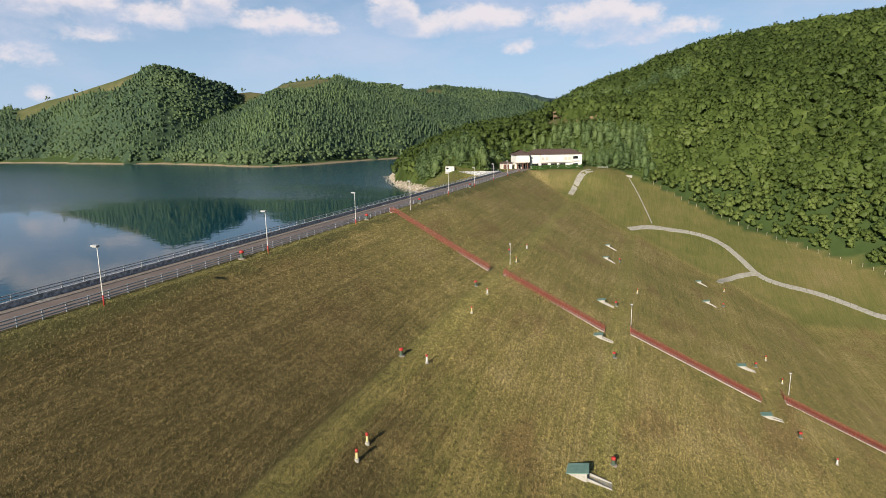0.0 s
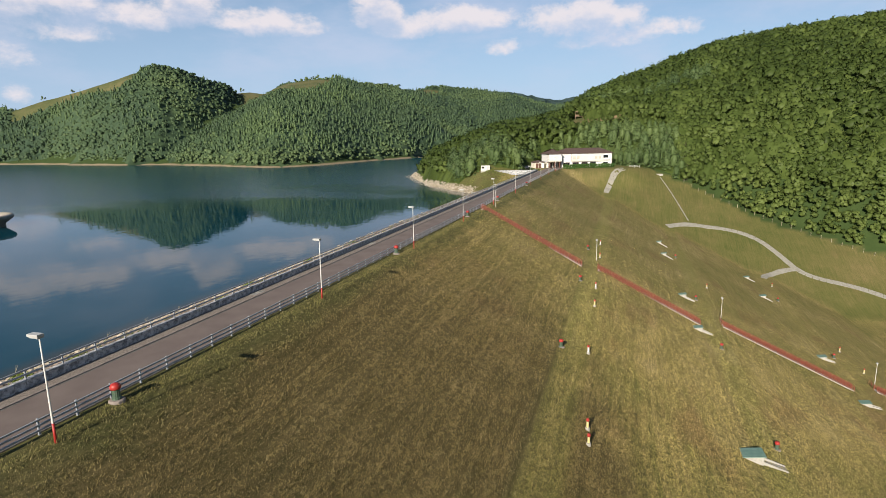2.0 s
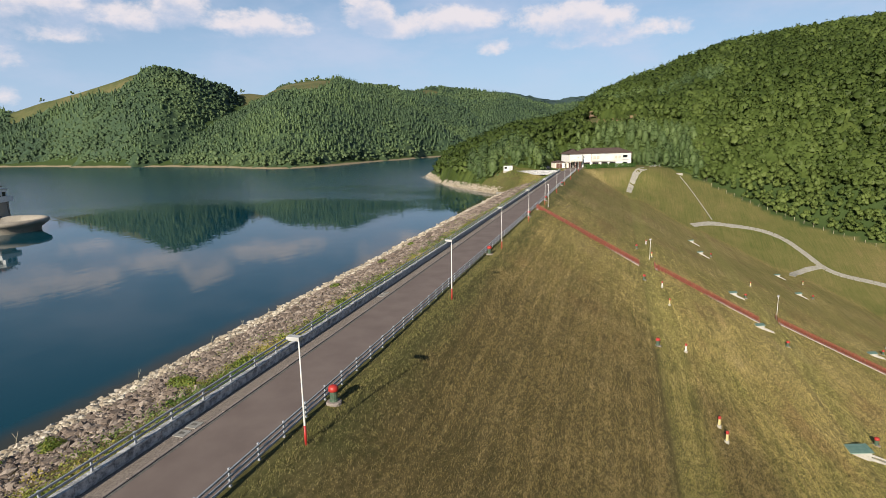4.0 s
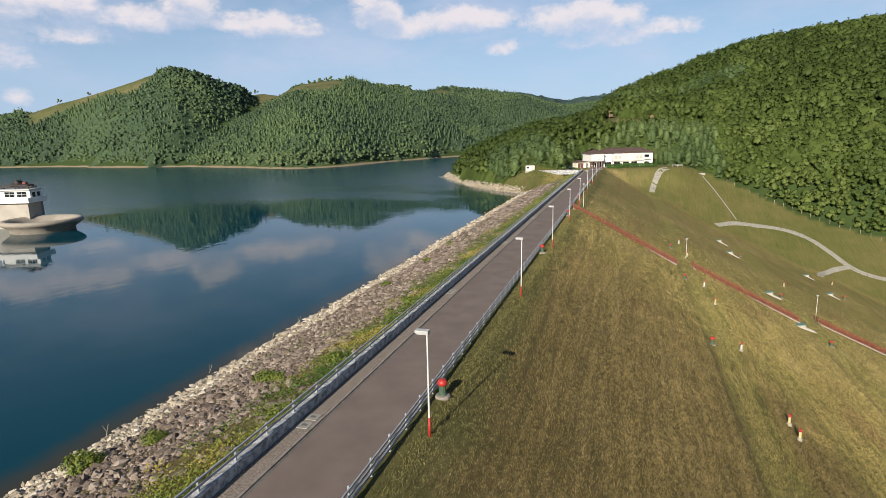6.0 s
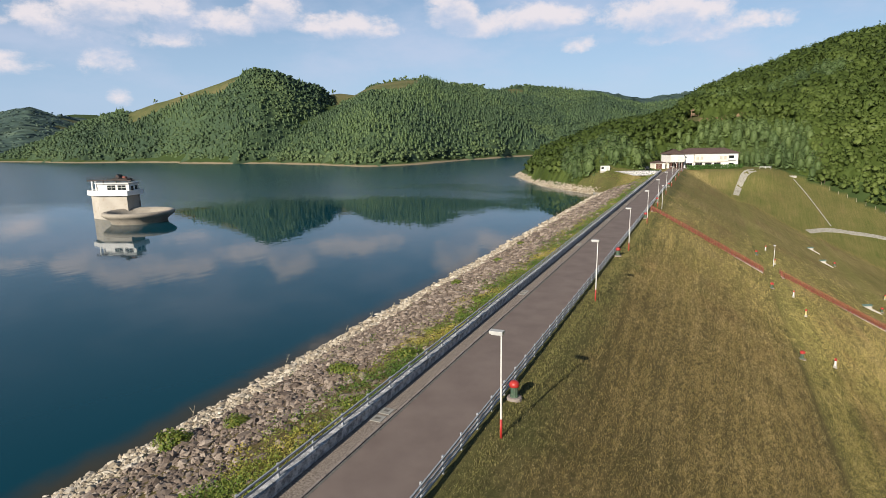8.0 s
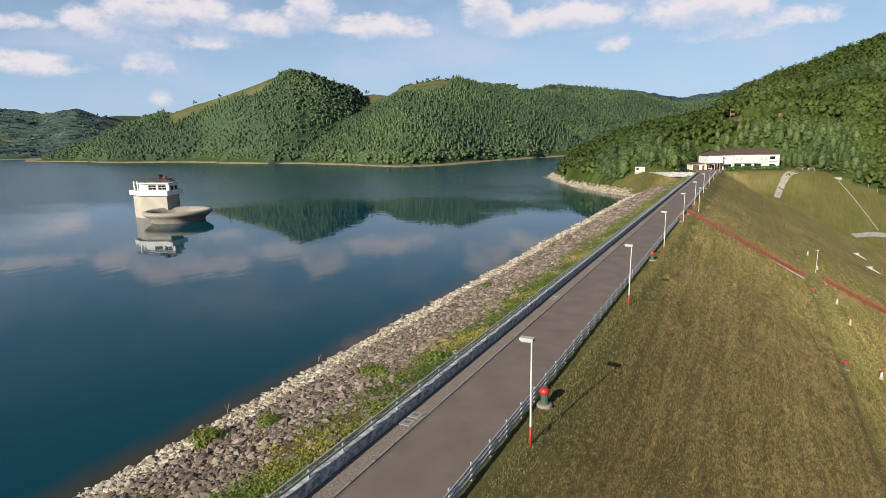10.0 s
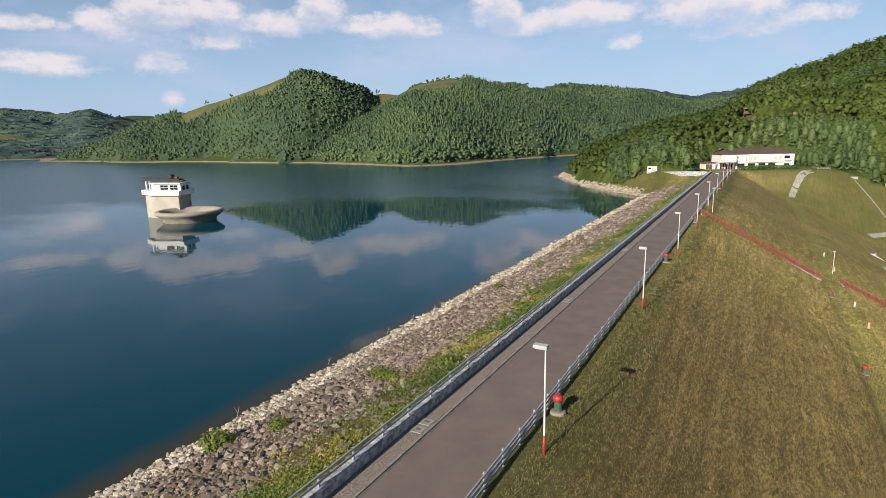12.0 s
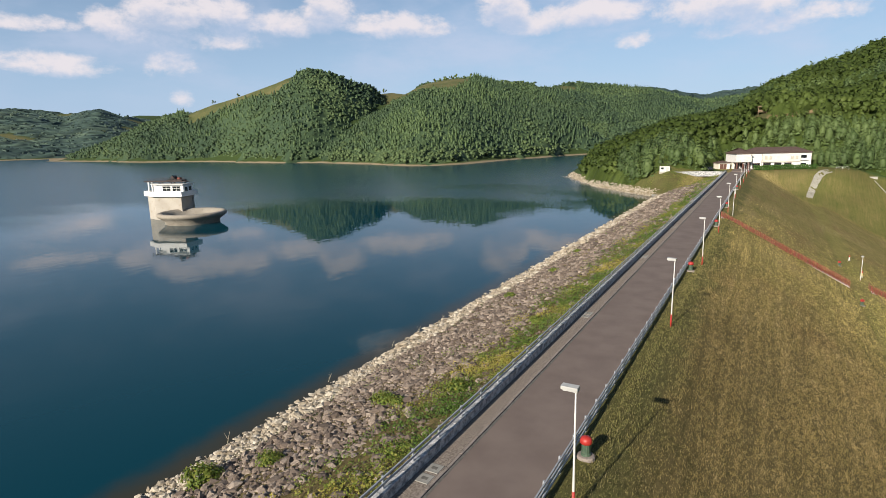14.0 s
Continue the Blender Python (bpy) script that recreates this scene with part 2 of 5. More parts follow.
def water_material():
    m, n = material("lake_water")
    at = n.add("ShaderNodeNewGeometry").outputs["Position"]
    # breeze-ruffled water far out, calm water nearer: split by distance from the camera's spot to fit its view
    away = n.add("ShaderNodeVectorMath", {0: at, 1: (10.0, -28.0, -9.0)}, operation="DISTANCE").outputs["Value"]
    gust = n.noise(n.scaled(at, 0.4, 1.0, 1), 0.012, 4.0)
    ruffled = n.smooth(n.math("ADD", away, n.math("MULTIPLY", n.math("SUBTRACT", gust, 0.5), 330.0)), 200.0, 330.0)
    ripple = n.math("ADD", n.noise(n.scaled(at, 1, 0.6, 1), 0.35, 3.0), n.math("MULTIPLY", n.noise(at, 0.05, 3.0), 1.2))
    chop = n.noise(n.scaled(at, 1.0, 1.6, 1), 0.9, 3.0, 0.6)
    col = n.mix(n.noise(at, 0.01, 3.0), rgb(.001, .031, .052), rgb(.001, .037, .053))
    px = n.add("ShaderNodeSeparateXYZ", {0: at})
    col = n.mix(n.smooth(n.math("ADD", px.outputs[0], n.math("MULTIPLY", n.noise(at, .4, 3.0), 2.5)), -38.2, -33.5, 0.0, 0.9), col, rgb(.042, .036, .022))
    b = n.add("ShaderNodeBsdfPrincipled", {
        "Base Color": col, "Roughness": n.smooth(ruffled, 0, 1, 0.03, 0.20), "IOR": 1.21,
        "Normal": bumped(n, n.math("ADD", n.math("MULTIPLY", ripple, .35), n.math("MULTIPLY", n.math("MULTIPLY", chop, ruffled), 1.6)), 0.16, 0.25)})
    finish(n, b.outputs[0])
    return m


MAT_GROUND, MAT_WATER = ground_material(), water_material()
MAT_ASPHALT = surface("asphalt", rgb(.122, .092, .080), rgb(.164, .128, .111), 0.35, 0.85, bump=0.4, fine=60.0)
MAT_GRAVEL = surface("gravel_strip", rgb(.085, .066, .055), rgb(.30, .255, .215), 9.0, 0.9, bump=0.8, fine=4.0, dist=.02)
MAT_CONCRETE = surface("concrete", rgb(.259, .245, .216), rgb(.360, .346, .310), 0.6, 0.85, wear=rgb(.180, .166, .144))
MAT_OLD_CONCRETE = surface("weathered_concrete", rgb(.10, .105, .115), rgb(.58, .58, .58), 2.2, 0.9, wear=rgb(.05, .05, .055), bump=1.0, fine=5.0, dist=.04)
MAT_RAIL = surface("galvanised_rail", rgb(.238, .259, .288), rgb(.338, .360, .389), 2.0, 0.5, metal=0.15, wear=rgb(.202, .180, .166))
MAT_WHITE = surface("white_paint", rgb(.475, .468, .446), rgb(.576, .569, .547), 0.8, 0.6, wear=rgb(.396, .374, .338))
MAT_RED = surface("red_paint", rgb(.274, .016, .013), rgb(.374, .029, .022), 1.5, 0.5, wear=rgb(.252, .043, .029))
MAT_RUST_RED = surface("faded_red_rail_paint", rgb(.140, .031, .017), rgb(.216, .051, .029), 1.2, 0.65, wear=rgb(.112, .038, .025))
MAT_GREEN = surface("green_vent_paint", rgb(.036, .068, .043), rgb(.068, .108, .072), 2.0, 0.6, wear=rgb(.115, .108, .086))
MAT_TEAL = surface("green_roof_sheet", rgb(.094, .173, .144), rgb(.144, .230, .194), 1.5, 0.55)
MAT_CREAM = surface("cream_render", rgb(.62, .585, .50), rgb(.68, .645, .56), 0.3, 0.85, wear=rgb(.55, .51, .43))
MAT_GLASS = surface("dark_window", rgb(.007, .010, .012), rgb(.022, .027, .029), 1.0, 0.12, bump=0.02)
MAT_ROOF = surface("brown_roof_tile", rgb(.061, .037, .030), rgb(.094, .061, .050), 0.8, 0.8, wear=rgb(.115, .086, .072))
MAT_WOOD = surface("weathered_wood", rgb(.144, .094, .058), rgb(.245, .173, .115), 2.0, 0.8)
MAT_YELLOW = surface("yellow_sign_paint", rgb(.432, .360, .144), rgb(.504, .432, .230), 2.0, 0.6)
MAT_STEEL = surface("dark_machinery", rgb(.016, .014, .014), rgb(.043, .029, .026), 1.2, 0.55, metal=0.3, wear=rgb(.094, .025, .018))
MAT_BARK = surface("bark", rgb(.043, .032, .024), rgb(.101, .076, .054), 1.0, 0.95, bump=0.8)
MAT_LEAF = leaf_material("broadleaf", rgb(.062, .093, .021), rgb(.099, .140, .033), rgb(.160, .207, .055), 0.42, 1.5, 0.3)
MAT_NEEDLE = leaf_material("pine_needles", rgb(.055, .088, .032), rgb(.090, .138, .048), rgb(.144, .198, .068), 0.35, 0.9, 0.3)
# Foliage across the lake is bluer: aerial haze is put into its colour.
MAT_FAR_HAZED_LEAF = leaf_material("far_leaves", rgb(.048, .081, .047), rgb(.074, .117, .056), rgb(.116, .165, .069), 0.3, 0.2, 1.5)
MAT_FAR_HAZED_NEEDLE = leaf_material("far_needles", rgb(.051, .085, .045), rgb(.072, .117, .054), rgb(.111, .165, .065), 0.3, 0.2, 1.5)
# The farthest woods carry the strongest haze tint in their leaf colour.
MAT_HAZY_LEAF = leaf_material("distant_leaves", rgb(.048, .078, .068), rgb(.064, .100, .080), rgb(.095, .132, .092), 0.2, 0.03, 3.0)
MAT_COVER = surface("cover_slab", rgb(.202, .196, .180), rgb(.269, .264, .245), 1.6, 0.85)
# Serves the cover stains and the painted shadow strip along the kerb.
MAT_STAIN_SHADE = surface("dark_stain_and_shade", rgb(.065, .061, .058), rgb(.144, .137, .122), 3.0, 0.9)
MAT_LAMP = surface("lantern_casing", rgb(.331, .331, .324), rgb(.432, .432, .418), 2.0, 0.45, wear=rgb(.324, .317, .302))
MAT_LENS = surface("lantern_lens", rgb(.360, .374, .374), rgb(.446, .461, .461), 2.0, 0.2)


def rock_material(name, a, b, c):
    m, n = material(name)
    at = n.add("ShaderNodeNewGeometry")
    obj_r = n.add("ShaderNodeObjectInfo").outputs["Random"]
    f = n.math("FRACT", n.math("ADD", at.outputs["Random Per Island"], obj_r))
    grain = n.noise(at.outputs["Position"], 3.0, 5.0, 0.7)
    col = n.ramp(f, (0.0, a), (0.55, b), (1.0, c))
    col = n.mix(n.smooth(grain, 0.35, 0.7, 0.0, 0.55), col, a)
    bs = n.add("ShaderNodeBsdfPrincipled", {"Base Color": col, "Roughness": 0.92,
                                           "Normal": bumped(n, n.noise(at.outputs["Position"], 9.0, 4.0, 0.7), 0.7, 0.05)})
    finish(n, bs.outputs[0])
    return m


MAT_PALE_ROCK = rock_material("pale_dry_riprap", rgb(.194, .157, .113), rgb(.363, .315, .242), rgb(.516, .468, .395))
MAT_DARK_ROCK = rock_material("grey_riprap", rgb(.076, .056, .044), rgb(.171, .132, .105), rgb(.324, .268, .221))
MAT_SLAB = surface("path_slab", rgb(.205, .192, .161), rgb(.291, .279, .242), 0.9, 0.9, wear=rgb(.149, .136, .093), bump=.5)
MAT_HEDGE = leaf_material("hedge_leaves", rgb(.022, .058, .010), rgb(.050, .112, .020), rgb(.086, .158, .035))
MAT_WEED = leaf_material("weeds", rgb(.071, .136, .025), rgb(.172, .213, .041), rgb(.414, .328, .081), 0.4, 2.0, 0.1)
MAT_STRAW = blade_material()
MAT_BRICK = surface("red_brown_boarding", rgb(.083, .036, .026), rgb(.119, .056, .040), 1.0, 0.8)
MAT_BAND = surface("gallery_white", rgb(.66, .66, .65), rgb(.74, .74, .73), 0.5, 0.6, wear=rgb(.56, .54, .51))
MAT_TOWER = surface("tower_concrete", rgb(.317, .288, .248), rgb(.389, .360, .317), 0.25, 0.9, wear=rgb(.288, .245, .194))
MAT_HOUSE = surface("white_render", rgb(.607, .598, .589), rgb(.681, .676, .662), 0.3, 0.85, wear=rgb(.534, .515, .478))
MAT_BLIND = surface("pale_blind", rgb(.396, .374, .317), rgb(.446, .418, .360), 1.0, 0.5)
MAT_CAR = surface("dark_car_paint", rgb(.014, .018, .022), rgb(.025, .029, .032), 1.0, 0.3)
MAT_POST = surface("bleached_post", rgb(.259, .230, .158), rgb(.360, .324, .230), 2.0, 0.9)
MAT_KERB = surface("worn_kerb", rgb(.170, .140, .123), rgb(.264, .225, .200), 1.0, 0.9, wear=rgb(.076, .064, .055), bump=.6)
MAT_LIP = surface("stained_weir_concrete", rgb(.216, .191, .158), rgb(.295, .266, .223), 0.3, 0.9, wear=rgb(.158, .130, .101))
MAT_PUTTY = surface("window_trim", rgb(.446, .446, .432), rgb(.533, .533, .518), 1.0, 0.6)

# ---- ground and lake ----
WATER = -9.0
VIEW_HUB = (10.0, -28.0)                    # the camera's later spot; bearings of the far banks are given about it
CREST_X = np.array([-9.6, 0.3, 23.4, 28.2, 49.5, 55.2, 82.0, 88.0, 114.0, 150.0, 400.0])   # downstream face with its berms
CREST_Z = np.array([0.0, 0.0, -13.0, -13.8, -24.9, -26.4, -38.8, -39.8, -51.5, -53.5, -56.0])


def lattice(i, j, seed):
    h = (i * 374761393 + j * 668265263 + seed * 974634) & 0xFFFFFFFF
    h = ((h ^ (h >> 13)) * 1274126177) & 0xFFFFFFFF
    return ((h ^ (h >> 16)) & 0xFFFF) / 65535.0


def value_noise(x, y, seed=0):
    i, j = np.floor(x).astype(np.int64), np.floor(y).astype(np.int64)
    u, v = x - i, y - j
    u, v = u * u * (3 - 2 * u), v * v * (3 - 2 * v)
    a, b = lattice(i, j, seed), lattice(i + 1, j, seed)
    c, d = lattice(i, j + 1, seed), lattice(i + 1, j + 1, seed)
    return (a + (b - a) * u) * (1 - v) + (c + (d - c) * u) * v


def fbm(x, y, size, octaves=4, seed=0):
    t, amp, tot = 0.0, 1.0, 0.0
    for k in range(octaves):
        t = t + amp * value_noise(x / size * 2 ** k, y / size * 2 ** k, seed + k)
        tot, amp = tot + amp, amp * 0.5
    return t / tot - 0.5


# far banks, shaped to fit the camera's view: bearing (degrees), shore range, crest range, crest height
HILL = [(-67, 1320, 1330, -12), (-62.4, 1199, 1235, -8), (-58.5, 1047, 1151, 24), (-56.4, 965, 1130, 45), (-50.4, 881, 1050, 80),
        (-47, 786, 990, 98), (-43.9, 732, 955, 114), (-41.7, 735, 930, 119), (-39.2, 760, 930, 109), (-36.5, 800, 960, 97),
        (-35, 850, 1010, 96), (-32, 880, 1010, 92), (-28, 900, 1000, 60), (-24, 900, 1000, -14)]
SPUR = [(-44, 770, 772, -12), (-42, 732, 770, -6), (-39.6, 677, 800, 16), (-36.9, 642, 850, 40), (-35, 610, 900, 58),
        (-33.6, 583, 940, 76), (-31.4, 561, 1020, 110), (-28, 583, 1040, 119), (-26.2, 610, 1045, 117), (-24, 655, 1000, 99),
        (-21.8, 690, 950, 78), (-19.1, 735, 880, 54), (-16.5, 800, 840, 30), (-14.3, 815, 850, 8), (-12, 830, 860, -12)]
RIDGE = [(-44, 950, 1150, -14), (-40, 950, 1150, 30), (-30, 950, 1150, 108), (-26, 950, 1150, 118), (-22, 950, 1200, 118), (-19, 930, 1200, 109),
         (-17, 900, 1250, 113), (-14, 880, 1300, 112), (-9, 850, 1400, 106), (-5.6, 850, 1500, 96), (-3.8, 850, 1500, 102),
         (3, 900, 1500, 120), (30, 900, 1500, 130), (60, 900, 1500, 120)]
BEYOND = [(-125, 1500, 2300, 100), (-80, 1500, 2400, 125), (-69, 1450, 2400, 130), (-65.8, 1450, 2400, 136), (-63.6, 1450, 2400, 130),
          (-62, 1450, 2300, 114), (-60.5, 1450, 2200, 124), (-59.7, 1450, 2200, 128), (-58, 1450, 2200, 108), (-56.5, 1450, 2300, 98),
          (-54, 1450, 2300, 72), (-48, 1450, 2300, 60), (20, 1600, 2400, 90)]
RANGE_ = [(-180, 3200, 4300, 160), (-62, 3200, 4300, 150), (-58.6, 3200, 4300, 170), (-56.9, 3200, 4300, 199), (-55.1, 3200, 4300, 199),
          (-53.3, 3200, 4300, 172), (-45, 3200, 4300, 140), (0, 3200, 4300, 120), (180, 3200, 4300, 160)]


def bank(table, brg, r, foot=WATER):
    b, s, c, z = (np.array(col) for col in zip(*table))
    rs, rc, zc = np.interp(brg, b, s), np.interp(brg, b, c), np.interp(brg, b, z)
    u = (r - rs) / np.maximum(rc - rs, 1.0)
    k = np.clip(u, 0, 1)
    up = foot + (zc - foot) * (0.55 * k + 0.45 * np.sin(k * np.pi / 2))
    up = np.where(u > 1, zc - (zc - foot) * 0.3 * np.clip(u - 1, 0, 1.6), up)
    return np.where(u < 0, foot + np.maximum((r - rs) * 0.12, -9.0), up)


# the near bank beside the dam: x, y and height of its foot line, slope above it, crest height
NEAR = [(-150, 440, -20, .3, -18), (-116, 365, -11, .3, -10.5), (-100, 332, -9, .36, -1), (-71, 278, -9, .38, 8), (-47, 249, -9, .40, 19), (-33, 234, -9, .36, 21),
        (-12, 268, -6, .36, 31), (0, 289, 0, .36, 48), (25, 292, -2, .42, 62), (50, 301, -5, .52, 71), (69, 299, -11, .68, 77),
        (110, 278, -26, .80, 92), (140, 264, -36, .86, 98), (200, 240, -40, .86, 108), (320, 200, -42, .8, 130), (700, 100, -42, .7, 130)]


def near_bank(x, y):
    X, Y, Z, G, C = (np.array(col, float) for col in zip(*NEAR))
    yb, zb, g, c = (np.interp(x, X, v) for v in (Y, Z, G, C))
    d, room = y - yb, c - zb
    up = zb + room * np.tanh(np.maximum(d, 0) * g / room * 1.05)
    up = up - np.maximum(d - 200, 0) * 0.15
    return np.where(d < 0, zb + d * np.where(x > -20, 0.40, 0.3), up)


def smoothstep(v, a, b):
    k = np.clip((v - a) / (b - a), 0, 1)
    return k * k * (3 - 2 * k)


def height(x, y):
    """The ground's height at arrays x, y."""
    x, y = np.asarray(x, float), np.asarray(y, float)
    dx, dy = x - VIEW_HUB[0], y - VIEW_HUB[1]
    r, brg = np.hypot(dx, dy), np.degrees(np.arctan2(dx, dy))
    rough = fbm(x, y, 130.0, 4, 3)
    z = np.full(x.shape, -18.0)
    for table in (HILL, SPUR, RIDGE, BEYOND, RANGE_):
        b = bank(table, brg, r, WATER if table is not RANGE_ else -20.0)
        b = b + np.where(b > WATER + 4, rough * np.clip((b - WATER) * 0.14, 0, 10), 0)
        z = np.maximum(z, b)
    z = np.where((x > -60) & (r < 820), -58.0, z)
    z = np.maximum(z, near_bank(x, y) + np.where(y > 320, rough * np.clip((y - 320) * .08, 0, 7), 0))
    # the abutment behind
    z = np.maximum(z, -9.0 + (-120.0 - y) * 0.35 - np.maximum(-450 - y, 0) * 0.4)
    # the dam: crest, grassed downstream face, upstream slope
    face = np.interp(x, CREST_X, CREST_Z)
    up = np.where(x < -10.0, -0.55 + (x + 10.0) * 0.345, -0.3)
    dam = np.where(x < -9.6, np.maximum(up, -20), face)
    span = (y > -260) & (y < 300)
    blend = np.where(x > 2, np.clip((x - 2) / 6, 0.05, 1) * 2.2, .02)
    z = np.where(span & (x > -62) & (x < 420), np.where(np.abs(z - dam) < blend, np.maximum(z, dam) + (blend - np.abs(z - dam)) ** 2 / (4 * blend), np.maximum(z, dam)), z)
    # level yard round the house
    q = np.hypot((x - 8) / 1.35, y - 303)
    k = np.clip((q - 22) / 10, 0, 1)
    k = k * k * (3 - 2 * k)
    k = 1 - (1 - k) * np.where(x < 1, y > 266, smoothstep(y, 266, 289))
    return z * k + 0.15 * (1 - k)


def axis(lo, hi, a, b, fine, grow=1.09):
    """Grid lines, evenly fine from a to b and wider and wider outside."""
    mid = list(np.arange(a, b + fine * 0.5, fine))
    step, v, left = fine, a, []
    while v > lo:
        step = min(step * grow, 24 if v > -1400 else 90)
        v -= step
        left.append(v)
    step, v, right = fine, b, []
    while v < hi:
        step = min(step * grow, 24 if v < 1400 and b > 200 else 80)
        v += step
        right.append(v)
    return np.array(left[::-1] + mid + right)


def mesh_object(name, verts, faces, mats, smooth=False, attrs=None, slots=None, normals=None):
    """A mesh from arrays: verts (n,3), faces (m,k)."""
    me = bpy.data.meshes.new(name)
    verts, faces = np.asarray(verts, np.float32), np.asarray(faces, np.int32)
    k = faces.shape[1]
    me.vertices.add(len(verts))
    me.vertices.foreach_set("co", verts.ravel())
    me.loops.add(faces.size)
    me.loops.foreach_set("vertex_index", faces.ravel())
    me.polygons.add(len(faces))
    me.polygons.foreach_set("loop_start", np.arange(0, faces.size, k, dtype=np.int32))
    if slots is not None:
        me.polygons.foreach_set("material_index", np.asarray(slots, np.int32))
    me.update(calc_edges=True)
    for key, val in (attrs or {}).items():
        a = me.attributes.new(key, "FLOAT", "POINT")
        a.data.foreach_set("value", np.asarray(val, np.float32))
    for m in (mats if isinstance(mats, (list, tuple)) else [mats]):
        me.materials.append(m)
    me.polygons.foreach_set("use_smooth", np.full(len(faces), bool(smooth)))
    if normals is not None:
        me.normals_split_custom_set_from_vertices(np.asarray(normals, np.float32))
    return new(name, me)


def grid_faces(nx, ny):
    i = np.arange((ny - 1) * nx).reshape(ny - 1, nx)[:, :-1].ravel()
    return np.stack([i, i + 1, i + nx + 1, i + nx], 1)


def fence_y(x):
    """The line where lawn gives way to wood on the near bank."""
    return np.interp(x, [-40, 0, 25, 50, 69, 95, 141, 160, 220], [252, 286, 296, 303, 297, 276, 262, 245, 205])


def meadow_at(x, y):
    dx, dy = x - VIEW_HUB[0], y - VIEW_HUB[1]
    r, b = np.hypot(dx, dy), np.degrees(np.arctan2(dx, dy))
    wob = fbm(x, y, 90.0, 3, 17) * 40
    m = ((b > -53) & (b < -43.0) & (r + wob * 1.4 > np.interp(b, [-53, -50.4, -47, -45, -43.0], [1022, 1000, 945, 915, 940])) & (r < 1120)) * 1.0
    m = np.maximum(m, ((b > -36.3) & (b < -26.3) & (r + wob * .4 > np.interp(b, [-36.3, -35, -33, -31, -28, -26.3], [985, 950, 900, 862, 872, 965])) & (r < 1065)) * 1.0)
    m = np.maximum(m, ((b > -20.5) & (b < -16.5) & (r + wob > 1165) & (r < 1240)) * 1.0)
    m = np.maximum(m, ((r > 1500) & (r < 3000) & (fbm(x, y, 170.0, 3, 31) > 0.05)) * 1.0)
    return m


gx, gy = axis(-4400, 4400, -44, 100, 1.6, 1.11), axis(-2500, 4600, -40, 330, 3.0, 1.11)
GX, GY = np.meshgrid(gx, gy)
fx, fy = GX.ravel(), GY.ravel()
fz = height(fx, fy)
lawn = smoothstep(fx, -32, -24) * (fy < fence_y(fx) + 1) * (fy > -300)
lawn = np.maximum(lawn, (np.hypot((fx - 8) / 1.5, fy - 300) < 22) * 1.0)
lawn = np.maximum(lawn, ((fx > -54) & (fx < -5) & (fy > 225) & (fy < 275)) * 0.45)
bare = np.clip(1.35 - np.hypot((fx - 22) / 23, (fy - 364 + .1 * (fx - 24)) / 13), 0, 1) * smoothstep(fbm(fx, fy, 9, 3, 5), -.16, .03)
bank_side = smoothstep(near_bank(fx, fy) - np.interp(fx, CREST_X, CREST_Z), -1.5, 1.0) * (fx > 3)
bare = np.maximum(bare, np.clip(1.3 - np.hypot((fx + 12) / 4, (fy - 318) / 6), 0, 1))
ground = mesh_object("ground", np.stack([fx, fy, fz], 1), grid_faces(len(gx), len(gy)), MAT_GROUND, True,
                     {"lawn": lawn, "meadow": meadow_at(fx, fy), "bare": bare, "rough_bank": bank_side})
tagged(ground, "grassed embankment, wooded hills and meadow in summer", "ground", kind="structure")

lake = mesh_object("water", [(-3400, -2200, WATER), (-24, -2200, WATER), (-24, 1500, WATER), (-3400, 1500, WATER)], [(0, 1, 2, 3)], MAT_WATER)
tagged(lake, "still blue green reservoir water mirroring clouds", "water", kind="structure")

# ---- building helpers ----


def box_bm(bm, lo, hi, m=None):
    """Adds a box between two corners, turned by m."""
    v = [bm.verts.new((x, y, z)) for z in (lo[2], hi[2]) for y in (lo[1], hi[1]) for x in (lo[0], hi[0])]
    for f in ((0, 2, 3, 1), (4, 5, 7, 6), (0, 1, 5, 4), (2, 6, 7, 3), (0, 4, 6, 2), (1, 3, 7, 5)):
        bm.faces.new([v[i] for i in f])
    if m is not None:
        bmesh.ops.transform(bm, matrix=m, verts=v)
    return v


def bevel(bm, width, seg=1):
    bmesh.ops.bevel(bm, geom=bm.edges[:], offset=width, segments=seg, profile=0.7, affect="EDGES")


def tube_bm(bm, a, b, r0, r1=None, sides=8, caps=True):
    """A round bar from a to b."""
    a, b = Vector(a), Vector(b)
    r1 = r0 if r1 is None else r1
    q = (b - a).to_track_quat("Z", "Y").to_matrix()
    rings = []
    for c, r in ((a, r0), (b, r1)):
        rings.append([bm.verts.new(c + q @ Vector((r * math.cos(2 * math.pi * k / sides), r * math.sin(2 * math.pi * k / sides), 0)))
                      for k in range(sides)])
    for k in range(sides):
        bm.faces.new([rings[0][k], rings[0][(k + 1) % sides], rings[1][(k + 1) % sides], rings[1][k]])
    if caps:
        bm.faces.new(rings[0][::-1])
        bm.faces.new(rings[1])


